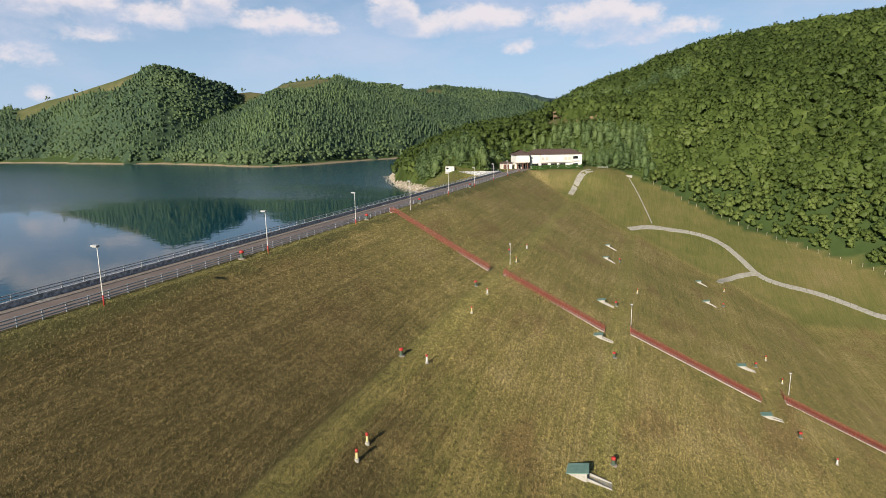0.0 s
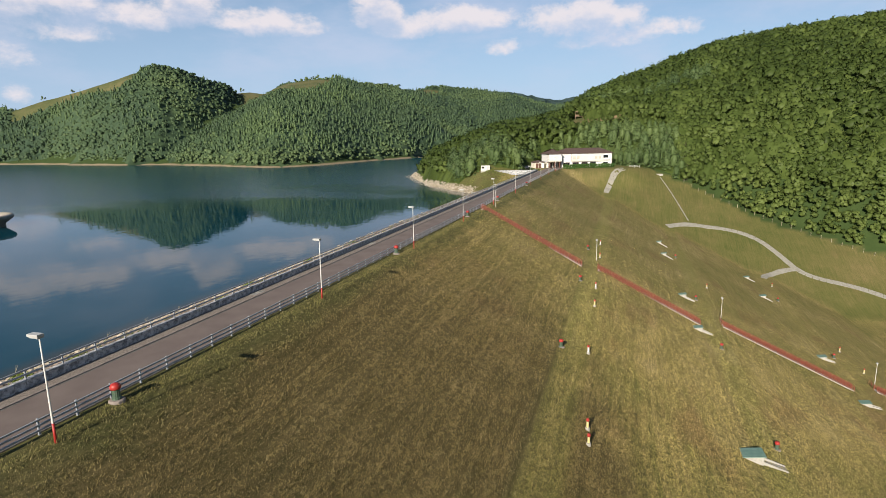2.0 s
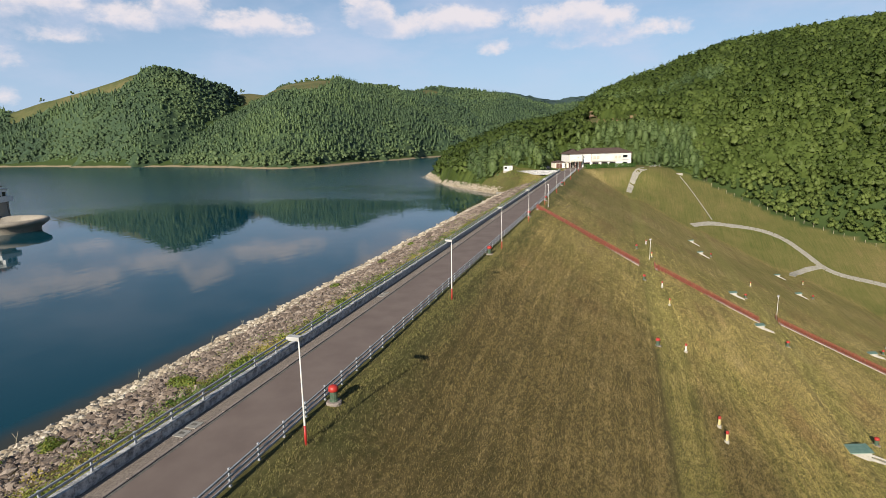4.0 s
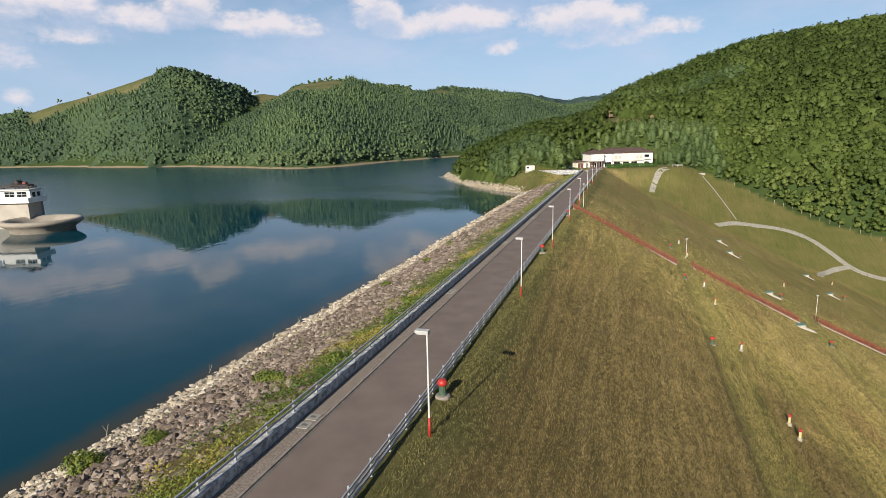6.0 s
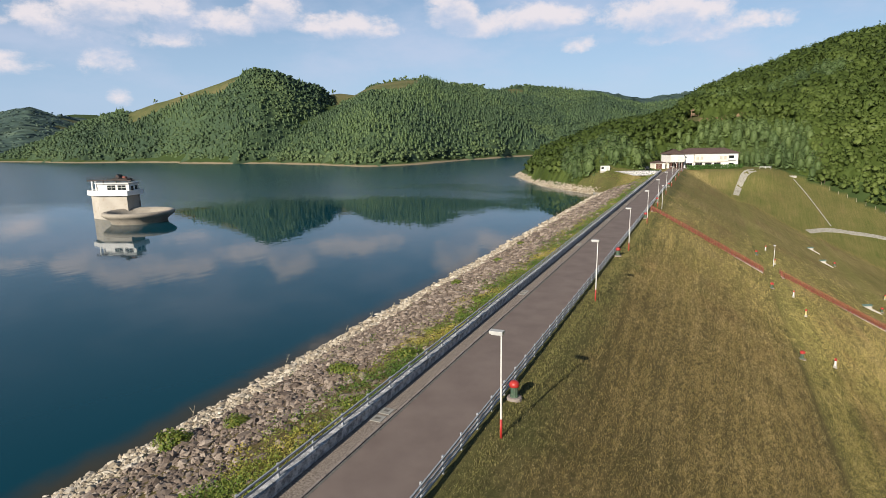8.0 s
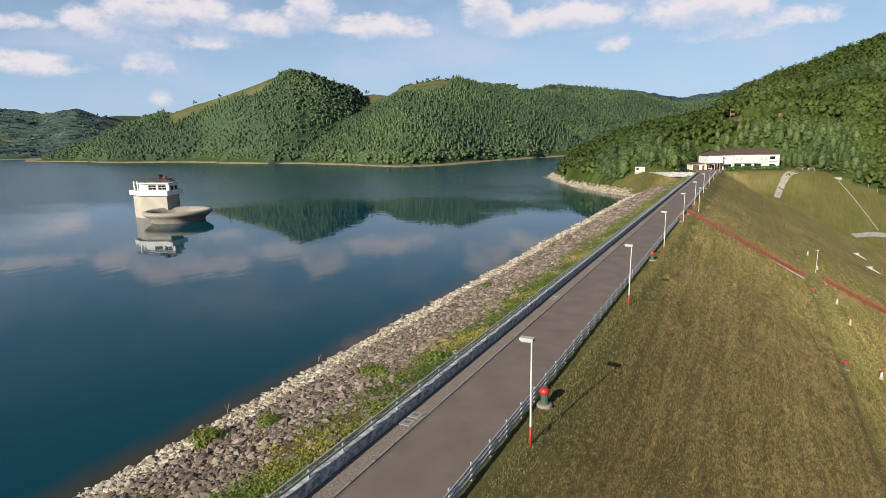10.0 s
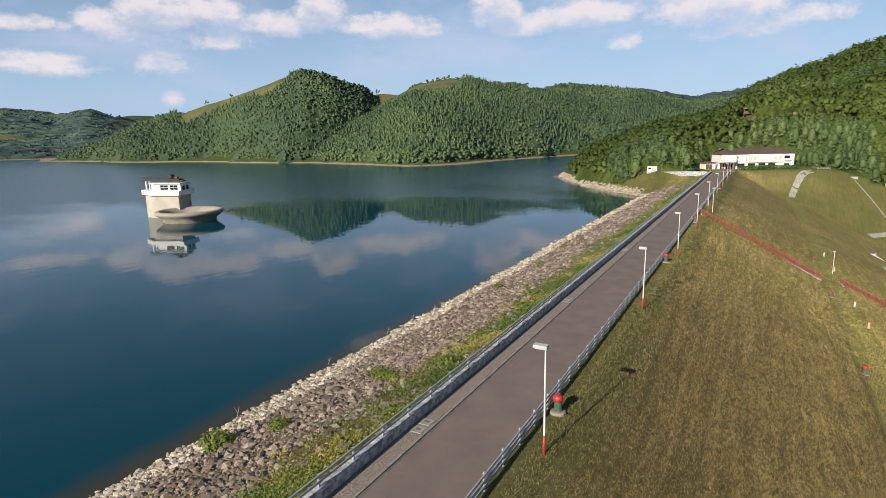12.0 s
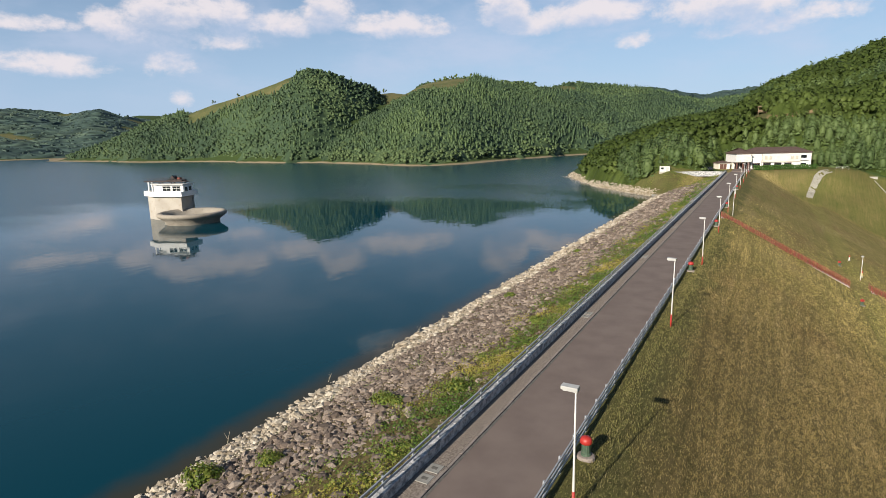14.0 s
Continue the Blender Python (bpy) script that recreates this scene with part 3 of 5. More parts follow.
def lathe_bm(bm, profile, sides=20, arc=(0.0, 2 * math.pi), flute=0.0):
    """Turns (radius, height) pairs about z; flute: depth of vertical grooves."""
    full = abs(arc[1] - arc[0] - 2 * math.pi) < 1e-6
    n = sides if full else sides + 1
    rows = []
    for r, z in profile:
        row = []
        for k in range(n):
            a = arc[0] + (arc[1] - arc[0]) * k / sides
            rr = r * (1 - flute * (k % 2)) if r > 0.01 else r
            row.append(bm.verts.new((rr * math.cos(a), rr * math.sin(a), z)))
        rows.append(row)
    for i in range(len(rows) - 1):
        for k in range(n if full else n - 1):
            j = (k + 1) % n
            bm.faces.new([rows[i][k], rows[i][j], rows[i + 1][j], rows[i + 1][k]])


def obj(name, bm, mat, parent=None, label="", smooth=False):
    me = bpy.data.meshes.new(name)
    bm.normal_update()
    bm.to_mesh(me)
    bm.free()
    for m in (mat if isinstance(mat, (list, tuple)) else [mat]):
        me.materials.append(m)
    if smooth:
        me.polygons.foreach_set("use_smooth", np.ones(len(me.polygons), bool))
    ob = new(name, me)
    ob.parent = parent
    return tagged(ob, label)


def part(name, bm, mat, parent, label="", smooth=False):
    return obj(name, bm, mat, parent, label, smooth)


def box_part(name, lo, hi, mat, parent, label="", bev=0.0, m=None):
    bm = bmesh.new()
    box_bm(bm, lo, hi, m)
    if bev:
        bevel(bm, bev)
    return obj(name, bm, mat, parent, label)


def tube_part(name, a, b, r, mat, parent, label="", r1=None, sides=8):
    bm = bmesh.new()
    tube_bm(bm, a, b, r, r1, sides)
    return obj(name, bm, mat, parent, label)


def again(ob, parent, m):
    """One more piece on the same mesh."""
    o = new(ob.name.split(".")[0], ob.data)
    o.parent, o.matrix_basis = parent, m
    return o


def thing(name, m, label, category, group=""):
    e = new(name)
    e.matrix_basis = m
    return tagged(e, label, category, group)


def ground_z(x, y):
    return float(height(np.array([x]), np.array([y]))[0])


def prism_bm(bm, pts, z0, z1):
    lo = [bm.verts.new((x, y, z0)) for x, y in pts]
    hi = [bm.verts.new((x, y, z1)) for x, y in pts]
    n = len(pts)
    for k in range(n):
        bm.faces.new([lo[k], lo[(k + 1) % n], hi[(k + 1) % n], hi[k]])
    bm.faces.new(hi)
    bm.faces.new(lo[::-1])


# ---- dam crest ----
Y0, Y1 = -170.0, 288.0
road = box_part("road", (-7.42, Y0, -0.35), (-2.05, Y1, 0.05), MAT_ASPHALT, None)
tagged(road, "brown grey asphalt road along the dam crest", "road", kind="structure")
bm = bmesh.new()
prism_bm(bm, [(-7.4, 271.0), (0.2, 271.0), (0.4, 283.5), (3.0, 286.5), (3.0, 292.0), (-7.4, 292.0)], -0.4, 0.175)
yard = tagged(obj("pavement", bm, MAT_ASPHALT), "asphalt yard in front of the dam house", "pavement", kind="structure")
strip = box_part("pavement_strip", (-8.78, Y0, -0.35), (-7.62, 262.0, 0.13), MAT_GRAVEL, None)
tagged(strip, "pebbled concrete strip beside the parapet", "pavement", kind="structure")

# Thin dark box laid along the kerb in place of its shadow line.
gutter = box_part("gutter", (-7.42, Y0, -0.3), (-7.24, 271.0, 0.056), MAT_STAIN_SHADE, None)
tagged(gutter, "thin dark strip for the shadow line beside the kerb", "gutter", kind="structure")
kerb = tagged(new("kerb"), "worn concrete kerb edging the crest road", "kerb", kind="structure")
stone = None
for k in range(150):
    y = -36.0 + k * 2.0
    if stone is None:
        stone = box_part("kerbstone", (-0.1, 0.012, -0.3), (0.1, 1.988, 0.145), MAT_KERB, kerb, bev=0.025)
        stone.matrix_basis = pose(-7.52, y, 0)
    else:
        again(stone, kerb, pose(-7.52 + random.uniform(-.008, .008), y, random.uniform(-.012, .012)))
edge = box_part("kerb_edge", (-2.05, Y0, -0.35), (-1.93, Y1, 0.075), MAT_KERB, None)
tagged(edge, "flush concrete edging of the crest road", "kerb", kind="structure")

# parapet wall in cast lengths, with its rail
wall = tagged(new("wall_parapet"), "weathered concrete parapet wall with stained face", "wall", kind="structure")
seg = None
for k in range(50):
    y = -38.0 + k * 6.0
    if seg is None:
        bm = bmesh.new()
        box_bm(bm, (-0.20, 0.015, -1.2), (0.20, 5.985, 0.66))
        box_bm(bm, (-0.25, 0.015, 0.662), (0.25, 5.985, 0.80))
        bevel(bm, 0.018)
        seg = part("panel", bm, MAT_OLD_CONCRETE, wall)
        seg.matrix_basis = pose(-9.0, y, 0)
    else:
        again(seg, wall, pose(-9.0 + random.uniform(-.01, .01), y, random.uniform(-.01, .01)))


def railing(name, x, z0, tall, y_from, y_to, step, heights, label, radius=0.045):
    rail = thing(name, pose(x, 0, z0), label, "railing")
    first = None
    for k in range(int((y_to - y_from) / step) + 1):
        y = y_from + k * step
        if first is None:
            bm = bmesh.new()
            box_bm(bm, (-.05, -.06, 0), (.05, .06, tall + .04))
            box_bm(bm, (-.075, -.085, 0), (.075, .085, .03))
            bevel(bm, .008)
            first = part("post", bm, MAT_RAIL, rail)
            first.matrix_basis = pose(0, y, 0)
        else:
            again(first, rail, pose(random.uniform(-.008, .008), y, 0, random.uniform(-.6, .6), random.uniform(-.8, .8)))
    span = step * 4
    bm = bmesh.new()
    box_bm(bm, (.051, .005, -radius), (.051 + radius * 1.5, span - .005, radius))
    bevel(bm, .012)
    length = None
    for h in heights:
        for k in range(int((y_to - y_from) / span)):
            m = pose(0, y_from + k * span, h + random.uniform(-.008, .008), random.uniform(-.05, .05))
            if length is None:
                length = part("rail", bm, MAT_RAIL, rail)
                length.matrix_basis = m
            else:
                again(length, rail, m)
    return rail


railing("parapet_railing", -9.02, 0.80, 0.72, -36.0, 258.0, 2.93, (0.70, 0.36), "grey galvanised two bar railing on the parapet wall", 0.062)
railing("roadside_railing", -1.75, 0.0, 1.06, -36.4, 268.0, 2.62, (1.0, 0.66, 0.33), "grey steel three bar railing along the road edge", 0.062)

# pairs of square cover slabs in the strip
for y in (-0.6, 31.6, 63.5, 94.0, 124.0, 154.0):
    cov = thing("inspection_cover", pose(-8.12, y, 0.13), "pair of pale concrete cover slabs with dark stains", "cover", "covers in the strip")
    for s in (-0.55, 0.55):
        box_part("slab", (-.42, s - .42, -.02), (.42, s + .42, .035), MAT_COVER, cov, bev=.02)
        box_part("grip", (-.18, s - .12, .034), (.18, s + .14, .042), MAT_STAIN_SHADE, cov, "dark stained hand hole")

# ---- lamps along the crest ----


def street_lamp(x, y, z, tall, label, red=1.15, turn=0.0, group="crest lamps", reach=1.0):
    e = thing("street_lamp", pose(x, y, z, 0, 0, turn), label, "street lamp", group)
    bm = bmesh.new()
    lathe_bm(bm, [(0.0, -.3), (.085, -.3), (.08, red), (.0, red)], 12)
    part("painted_base", bm, MAT_RED, e, "red painted pole base", True)
    bm = bmesh.new()
    lathe_bm(bm, [(.066, red - .02), (.062, red + .8), (.05, tall * .6), (.04, tall - .05), (0, tall - .05)], 12)
    part("pole", bm, MAT_WHITE, e, smooth=True)
    bm = bmesh.new()
    box_bm(bm, (-.70 * reach, -.22 * reach ** .5, tall - .10), (.14, .22 * reach ** .5, tall + .15))
    for v in bm.verts:
        if v.co.x < -.2 and v.co.z < tall:
            v.co.z += .07
    bevel(bm, .035, 2)
    head = part("lamp_head", bm, MAT_LAMP, e, "pale grey box lantern")
    box_part("lens", (-.60 * reach, -.13 * reach, tall - .115), (-.12 * reach, .13 * reach, tall - .06), MAT_LENS, head)
    return e


LAMP = street_lamp(-.1, 0, 0, 6.6, "tall white street lamp with a red foot beside the road")
for y in (-30.0, 32.1, 62.0, 92.0, 122.6, 153.8, 183.3, 211.0, 237.0, 262.0):
    copy_thing(LAMP, pose(0.0 if y < 100 else -0.2, y, 0, random.uniform(-.4, .4), random.uniform(-.5, .5), random.uniform(-3, 3)))
for x, y, tall in ((1.0, 119.6, 5.8), (26.2, 121.5, 5.2), (55.0, 119.0, 5.9), (89.2, 124.5, 5.2)):
    lp = street_lamp(x, y, ground_z(x, y), tall, "slim white lamp beside the dam stairs", 0.05, 20, "stair lamps", .45)

# ---- ventilation standpipes ----


def standpipe(x, y, z, s=1.0, group="crest standpipes", label="green vent pipe with a red cap on concrete"):
    e = thing("vent_pipe", pose(x, y, z), label, "vent pipe", group)
    bm = bmesh.new()
    lathe_bm(bm, [(0, -.35), (.56 * s, -.35), (.55 * s, .12 * s), (.48 * s, .18 * s), (0, .20 * s)], 12)
    part("plinth", bm, MAT_KERB, e, "weathered round stone plinth")
    bm = bmesh.new()
    lathe_bm(bm, [(.0, .1 * s), (.31 * s, .1 * s), (.30 * s, .30 * s), (.26 * s, .33 * s), (.26 * s, 1.0 * s), (0, 1.0 * s)], 24, flute=.05)
    part("pipe", bm, MAT_GREEN, e)
    bm = bmesh.new()
    lathe_bm(bm, [(0, .93 * s), (.33 * s, .93 * s), (.36 * s, .98 * s), (.35 * s, 1.16 * s), (.29 * s, 1.28 * s), (.16 * s, 1.35 * s), (0, 1.37 * s)], 24)
    part("cap", bm, MAT_RED, e, "red domed cap", True)
    return e


VENT = standpipe(-0.9, 5.2, 0)
for y in (56.8, 99.0, 131.0, 180.0):
    copy_thing(VENT, pose(-0.95, y, 0, 0, 0, random.uniform(-20, 20)))
small = None
for x, y in ((24.1, 58.2), (23.9, 98.5), (23.4, 133.2), (53.8, 60.2), (52.2, 98.4), (51.1, 133.6), (50.1, 186.0), (84.6, 137.1), (86.6, 103.0), (83.5, 189.0)):
    m = pose(x, y, ground_z(x, y) - .05, 0, 0, random.uniform(0, 90))
    if small is None:
        small = standpipe(x, y, 0, .95, "berm standpipes", "green vent pipe with red cap on the berm")
        small.matrix_basis = m
    else:
        copy_thing(small, m)

# ---- survey pillars ----


def pillar(x, y, colour, label):
    e = thing("survey_pillar", pose(x, y, ground_z(x, y), 0, 0, random.uniform(-20, 20)), label, "survey marker", "berm survey pillars")
    bm = bmesh.new()
    lathe_bm(bm, [(.0, -.3), (.26, -.3), (.24, .30), (.0, .30)], 10)
    part("foot", bm, MAT_CONCRETE, e)
    bm = bmesh.new()
    lathe_bm(bm, [(.14, .28), (.13, 1.05), (0, 1.05)], 12)
    part("shaft", bm, colour, e, smooth=True)
    bm = bmesh.new()
    lathe_bm(bm, [(0, 1.02), (.17, 1.02), (.18, 1.22), (.13, 1.34), (0, 1.36)], 12)
    part("cap", bm, MAT_RED, e, "red cap", True)
    return e


for k, (x, y) in enumerate(((29.5, 33.8), (29.2, 36.8), (28.0, 58.2), (27.7, 82.2), (27.3, 95.0), (26.9, 125.5), (26.3, 143.1),
                            (88.1, 144.2), (91.4, 97.9), (89.2, 130.9), (56.2, 153.0), (86.4, 211.0))):
    if k in (2, 4, 6, 8):
        pillar(x, y, MAT_WHITE, "white survey pillar with a small red cap")
    else:
        pillar(x, y, MAT_YELLOW, "yellow survey pillar with a red cap")

# ---- drain chambers on the slope ----


def chamber(x, y, big=True):
    z = ground_z(x, y)
    s = 1.0 if big else 0.72
    e = thing("drain_chamber", pose(x, y, z, 0, 0, random.uniform(-4, 4)), "small concrete drain chamber with a sloping green lid", "chamber",
              "drain chambers")
    bm = bmesh.new()
    v = box_bm(bm, (-1.5 * s, -1.05 * s, -.9), (1.3 * s, 1.05 * s, .75 * s))
    for q in v:
        if q.co.z > 0:
            q.co.z += (-.25 if q.co.x < 0 else .15) * s
    bevel(bm, .04)
    part("box", bm, MAT_CONCRETE, e)
    bm = bmesh.new()
    v = box_bm(bm, (-1.7 * s, -1.2 * s, .78 * s), (1.5 * s, 1.2 * s, .88 * s))
    for q in v:
        q.co.z += (-.27 if q.co.x < 0 else .17) * s
    bevel(bm, .02)
    part("lid", bm, MAT_TEAL, e, "green painted sheet lid")
    # Dark plate on the front stands in for the shade inside the mouth.
    box_part("mouth_plate", (1.29 * s, -.6 * s, -.5), (1.325 * s, .6 * s, .55 * s), MAT_GLASS, e, "dark plate for the shaded mouth")
    fall = (z - ground_z(x + 4.4 * s, y)) / (4.4 * s)
    for q in (-.78, .62):
        bm = bmesh.new()
        for p_ in box_bm(bm, (1.3 * s, q * s, -.9), (4.4 * s, (q + .16) * s, .42 * s)):
            near_end = p_.co.x < 2 * s
            p_.co.z += -fall * p_.co.x - (0 if near_end or p_.co.z < 0 else .26 * s)
        bevel(bm, .02)
        part("wing_wall", bm, MAT_CONCRETE, e, "pale concrete channel wall")
    bm = bmesh.new()
    for p_ in box_bm(bm, (1.3 * s, -.62 * s, -.7), (4.4 * s, .62 * s, .03)):
        p_.co.z -= fall * p_.co.x
    part("channel", bm, MAT_CONCRETE, e)
    return e


for x, y in ((49.5, 54.8), (48.5, 106.4), (47.5, 131.5), (45.8, 180.5), (45.3, 201.5)):
    chamber(x, y, y < 60)
for x, y in ((81.7, 108.5), (80.8, 133.5), (77.8, 185.0), (77.6, 211.5)):
    chamber(x, y, False)

# ---- stairs down the face, with red rails ----


def stairs(x0, x1, y):
    """A straight flight down the face from x0 to x1."""
    z0, z1 = ground_z(x0, y), ground_z(x1, y)
    e = thing("stair_flight", pose(0, y, 0), "long concrete stair with red rails down the dam face", "stairs", "stair flights")
    n = int(round((z0 - z1) / 0.18))
    bm = bmesh.new()
    for k in range(n):
        xa, xb = x0 + (x1 - x0) * k / n, x0 + (x1 - x0) * (k + 1) / n
        za = z0 - (z0 - z1) * (k + .35) / n
        box_bm(bm, (xa, -.70, za - .45), (xb + .02, .70, za + .10))
    part("steps", bm, MAT_CONCRETE, e)
    for side in (-1, 1):
        bm = bmesh.new()
        v = box_bm(bm, (x0, side * .80 - .09, -.5), (x1, side * .80 + .09, .22))
        for q in v:
            q.co.z += z0 if q.co.x < (x0 + x1) / 2 else z1
        part("string_wall", bm, MAT_CONCRETE, e, "pale concrete side wall")
        steps = int(abs(x1 - x0) / .7)
        for k in range(steps + 1):
            f = k / steps
            m = pose(x0 + (x1 - x0) * f, side * .80, z0 + (z1 - z0) * f + .2)
            if POSTS.get("stair") is None:
                bm = bmesh.new()
                box_bm(bm, (-.045, -.045, -.1), (.045, .045, 1.06))
                POSTS["stair"] = part("post", bm, MAT_RUST_RED, e)
                POSTS["stair"].matrix_basis = m
            else:
                again(POSTS["stair"], e, m)
        for h in (1.04, .82, .60, .38, .16):
            tube_part("rail", (x0, side * .80, z0 + .2 + h), (x1, side * .80, z1 + .2 + h), .048, MAT_RUST_RED, e, sides=6)
    return e


POSTS = {}
for a, b, y in ((-0.9, 23.3, 112.2), (27.0, 49.6, 111.6), (55.0, 82.0, 116.0), (87.4, 113.0, 119.0)):
    stairs(a, b, y)
# short guards at the head of each lower flight
for x, y0 in ((26.9, 111.6), (54.9, 116.0), (87.3, 119.0)):
    g = thing("guard_rail", pose(x, y0, ground_z(x, y0)), "short red guard rail at the head of a stair", "railing", "guard rails")
    for y in (.8, 2.2, 3.6):
        box_part("post", (-.04, y - .04, -.1), (.04, y + .04, 1.2), MAT_RUST_RED, g)
    for h in (1.2, .85, .5):
        tube_part("rail", (0, .8, h), (0, 3.6, h), .04, MAT_RUST_RED, g, sides=6)

# ---- intake tower with its bell-mouth weir ----
tower = thing("intake_tower", pose(-168.3, 105.6, -.45, 0, 0, 18.4), "cream concrete intake tower with white gallery standing in the lake", "tower")


def outline(pts, grow):
    """A convex outline pushed outwards."""
    n, out = len(pts), []
    for k in range(n):
        a, b, c = Vector(pts[k - 1]), Vector(pts[k]), Vector(pts[(k + 1) % n])
        d1, d2 = (b - a).normalized(), (c - b).normalized()
        n1, n2 = Vector((d1.y, -d1.x)), Vector((d2.y, -d2.x))
        m = (n1 + n2).normalized()
        out.append(b + m * (grow / max(m.dot(n1), .3)))
    return [(p.x, p.y) for p in out]


def ring_wall_bm(bm, pts, thick, z0, z1):
    inner = outline(pts, -thick)
    n = len(pts)
    rows = [[bm.verts.new((x, y, z)) for x, y in ps] for ps, z in ((pts, z0), (pts, z1), (inner, z1), (inner, z0))]
    for i in range(4):
        a, b = rows[i], rows[(i + 1) % 4]
        for k in range(n):
            bm.faces.new([a[k], a[(k + 1) % n], b[(k + 1) % n], b[k]])


PLAN = [(-23.4, 12.5), (-23.4, 8.2), (-18.2, 5.0), (-7.3, 5.0), (-7.3, 12.5)]
bm = bmesh.new()
prism_bm(bm, PLAN, -18, 0.05)
bevel(bm, .05)
part("shaft", bm, MAT_TOWER, tower)
bm = bmesh.new()
prism_bm(bm, outline(PLAN, 1.0), 0.0, 0.35)
part("gallery_floor", bm, MAT_BAND, tower)
bm = bmesh.new()
ring_wall_bm(bm, outline(PLAN, 1.0), .18, 0.352, 1.75)
part("gallery_wall", bm, MAT_BAND, tower, "white gallery parapet")
INNER = [(x + 1.5, y) for x, y in outline(PLAN, -1.0)]
bm = bmesh.new()
prism_bm(bm, INNER, 0.352, 4.1)
cabin_wall = part("control_room", bm, MAT_BAND, tower, "white rendered control room")
for x0, x1 in ((-15.1, -11.9), (-11.1, -7.9)):
    win = box_part("window", (x0, 5.93, 1.9), (x1, 5.99, 3.65), MAT_GLASS, tower, "dark gridded window")
    n = 2
    for k in range(n + 1):
        x = x0 + (x1 - x0) * k / n
        box_part("mullion", (x - .05, 5.90, 1.9), (x + .05, 5.93, 3.65), MAT_PUTTY, win)
    for z in (1.9, 2.8, 3.65):
        box_part("transom", (x0, 5.88, z - .05), (x1, 5.90, z + .05), MAT_PUTTY, win)
box_part("door", (-6.81, 7.0, 0.4), (-6.76, 8.5, 3.3), MAT_GLASS, tower, "dark door in shade")
box_part("window", (-6.81, 9.4, 1.9), (-6.76, 10.8, 3.3), MAT_GLASS, tower, "dark side window")
bm = bmesh.new()
prism_bm(bm, [(x + 1.2, y) for x, y in outline(PLAN, -.35)], 4.1, 4.45)
part("roof_slab", bm, MAT_PUTTY, tower, "pale flat roof slab")
bm = bmesh.new()
lathe_bm(bm, [(8.6, -14), (9.0, -7.6), (10.9, -6.2), (11.35, -5.8), (11.5, -5.2), (11.2, -4.8), (10.4, -4.6), (9.6, -4.85), (8.6, -5.8), (6.5, -9)], 64)
part("weir_lip", bm, MAT_LIP, tower, "broad rounded concrete weir lip", True)
# winch and gantry on the roof
crane = box_part("gantry_beam", (-24.2, 8.0, 4.95), (-7.0, 8.35, 5.4), MAT_STEEL, tower, "long dark steel beam")
box_part("beam", (-24.2, 9.9, 4.95), (-7.0, 10.25, 5.4), MAT_STEEL, crane)
for x in (-23.8, -19.5, -15.0, -10.5, -7.4):
    box_part("cross_tie", (x - .12, 8.36, 5.0), (x + .12, 9.89, 5.3), MAT_STEEL, crane)
for y in (8.1, 10.0):
    box_part("column", (-22.6, y - .2, 0.36), (-22.2, y + .2, 4.94), MAT_BAND, tower, "white column under the beam")
for x in (-18.0, -13.0, -8.6):
    for y in (8.17, 10.07):
        box_part("bearer", (x - .15, y - .15, 4.45), (x + .15, y + .15, 4.95), MAT_STEEL, tower)
bm = bmesh.new()
box_bm(bm, (-14.6, 7.6, 5.42), (-8.2, 10.6, 5.85))
bevel(bm, .06)
win = part("winch_frame", bm, MAT_STEEL, tower, "dark winch frame with red parts")
bm = bmesh.new()
tube_bm(bm, (-12.2, 7.9, 6.5), (-12.2, 10.3, 6.5), .62, sides=16)
part("winch_drum", bm, MAT_STEEL, win)
bm = bmesh.new()
box_bm(bm, (-10.6, 8.3, 5.86), (-9.4, 9.6, 6.6))
bevel(bm, .08)
part("motor_housing", bm, MAT_RUST_RED, win, "red motor housing")
bm = bmesh.new()
for a, b in (((-13.6, 8, 5.86), (-12.2, 8, 7.3)), ((-10.8, 8, 5.86), (-12.2, 8, 7.3)), ((-13.6, 10.2, 5.86), (-12.2, 10.2, 7.3)), ((-10.8, 10.2, 5.86), (-12.2, 10.2, 7.3)),
             ((-12.2, 8, 7.3), (-12.2, 10.2, 7.3))):
    tube_bm(bm, a, b, .09, sides=6)
part("tripod", bm, MAT_STEEL, win)
bm = bmesh.new()
for x0, x1, y in ((-24.2, -16.0, 7.9), (-24.2, -16.0, 10.4), (-15.5, -6.8, 7.3), (-15.5, -6.8, 10.9)):
    for z in (5.95, 6.45):
        tube_bm(bm, (x0, y, z), (x1, y, z), .035, sides=5)
    for k in range(6):
        x = x0 + (x1 - x0) * k / 5
        tube_bm(bm, (x, y, 5.3), (x, y, 6.45), .035, sides=5)
part("hand_rail", bm, MAT_STEEL, tower, "thin dark red hand rail")
bm = bmesh.new()
for y in (11.2,):
    for x in (-7.0, -6.6):
        tube_bm(bm, (x, y, -9), (x, y, .3), .04, sides=5)
    for k in range(24):
        tube_bm(bm, (-7.0, y, -8.8 + k * .38), (-6.6, y, -8.8 + k * .38), .025, sides=4)
part("ladder", bm, MAT_STEEL, tower)

# ---- dam house ----
house = thing("dam_house", pose(-10.8, 287.6, 0.15, 0, 0, 27.3), "long white rendered dam house under brown tiled roofs", "house")


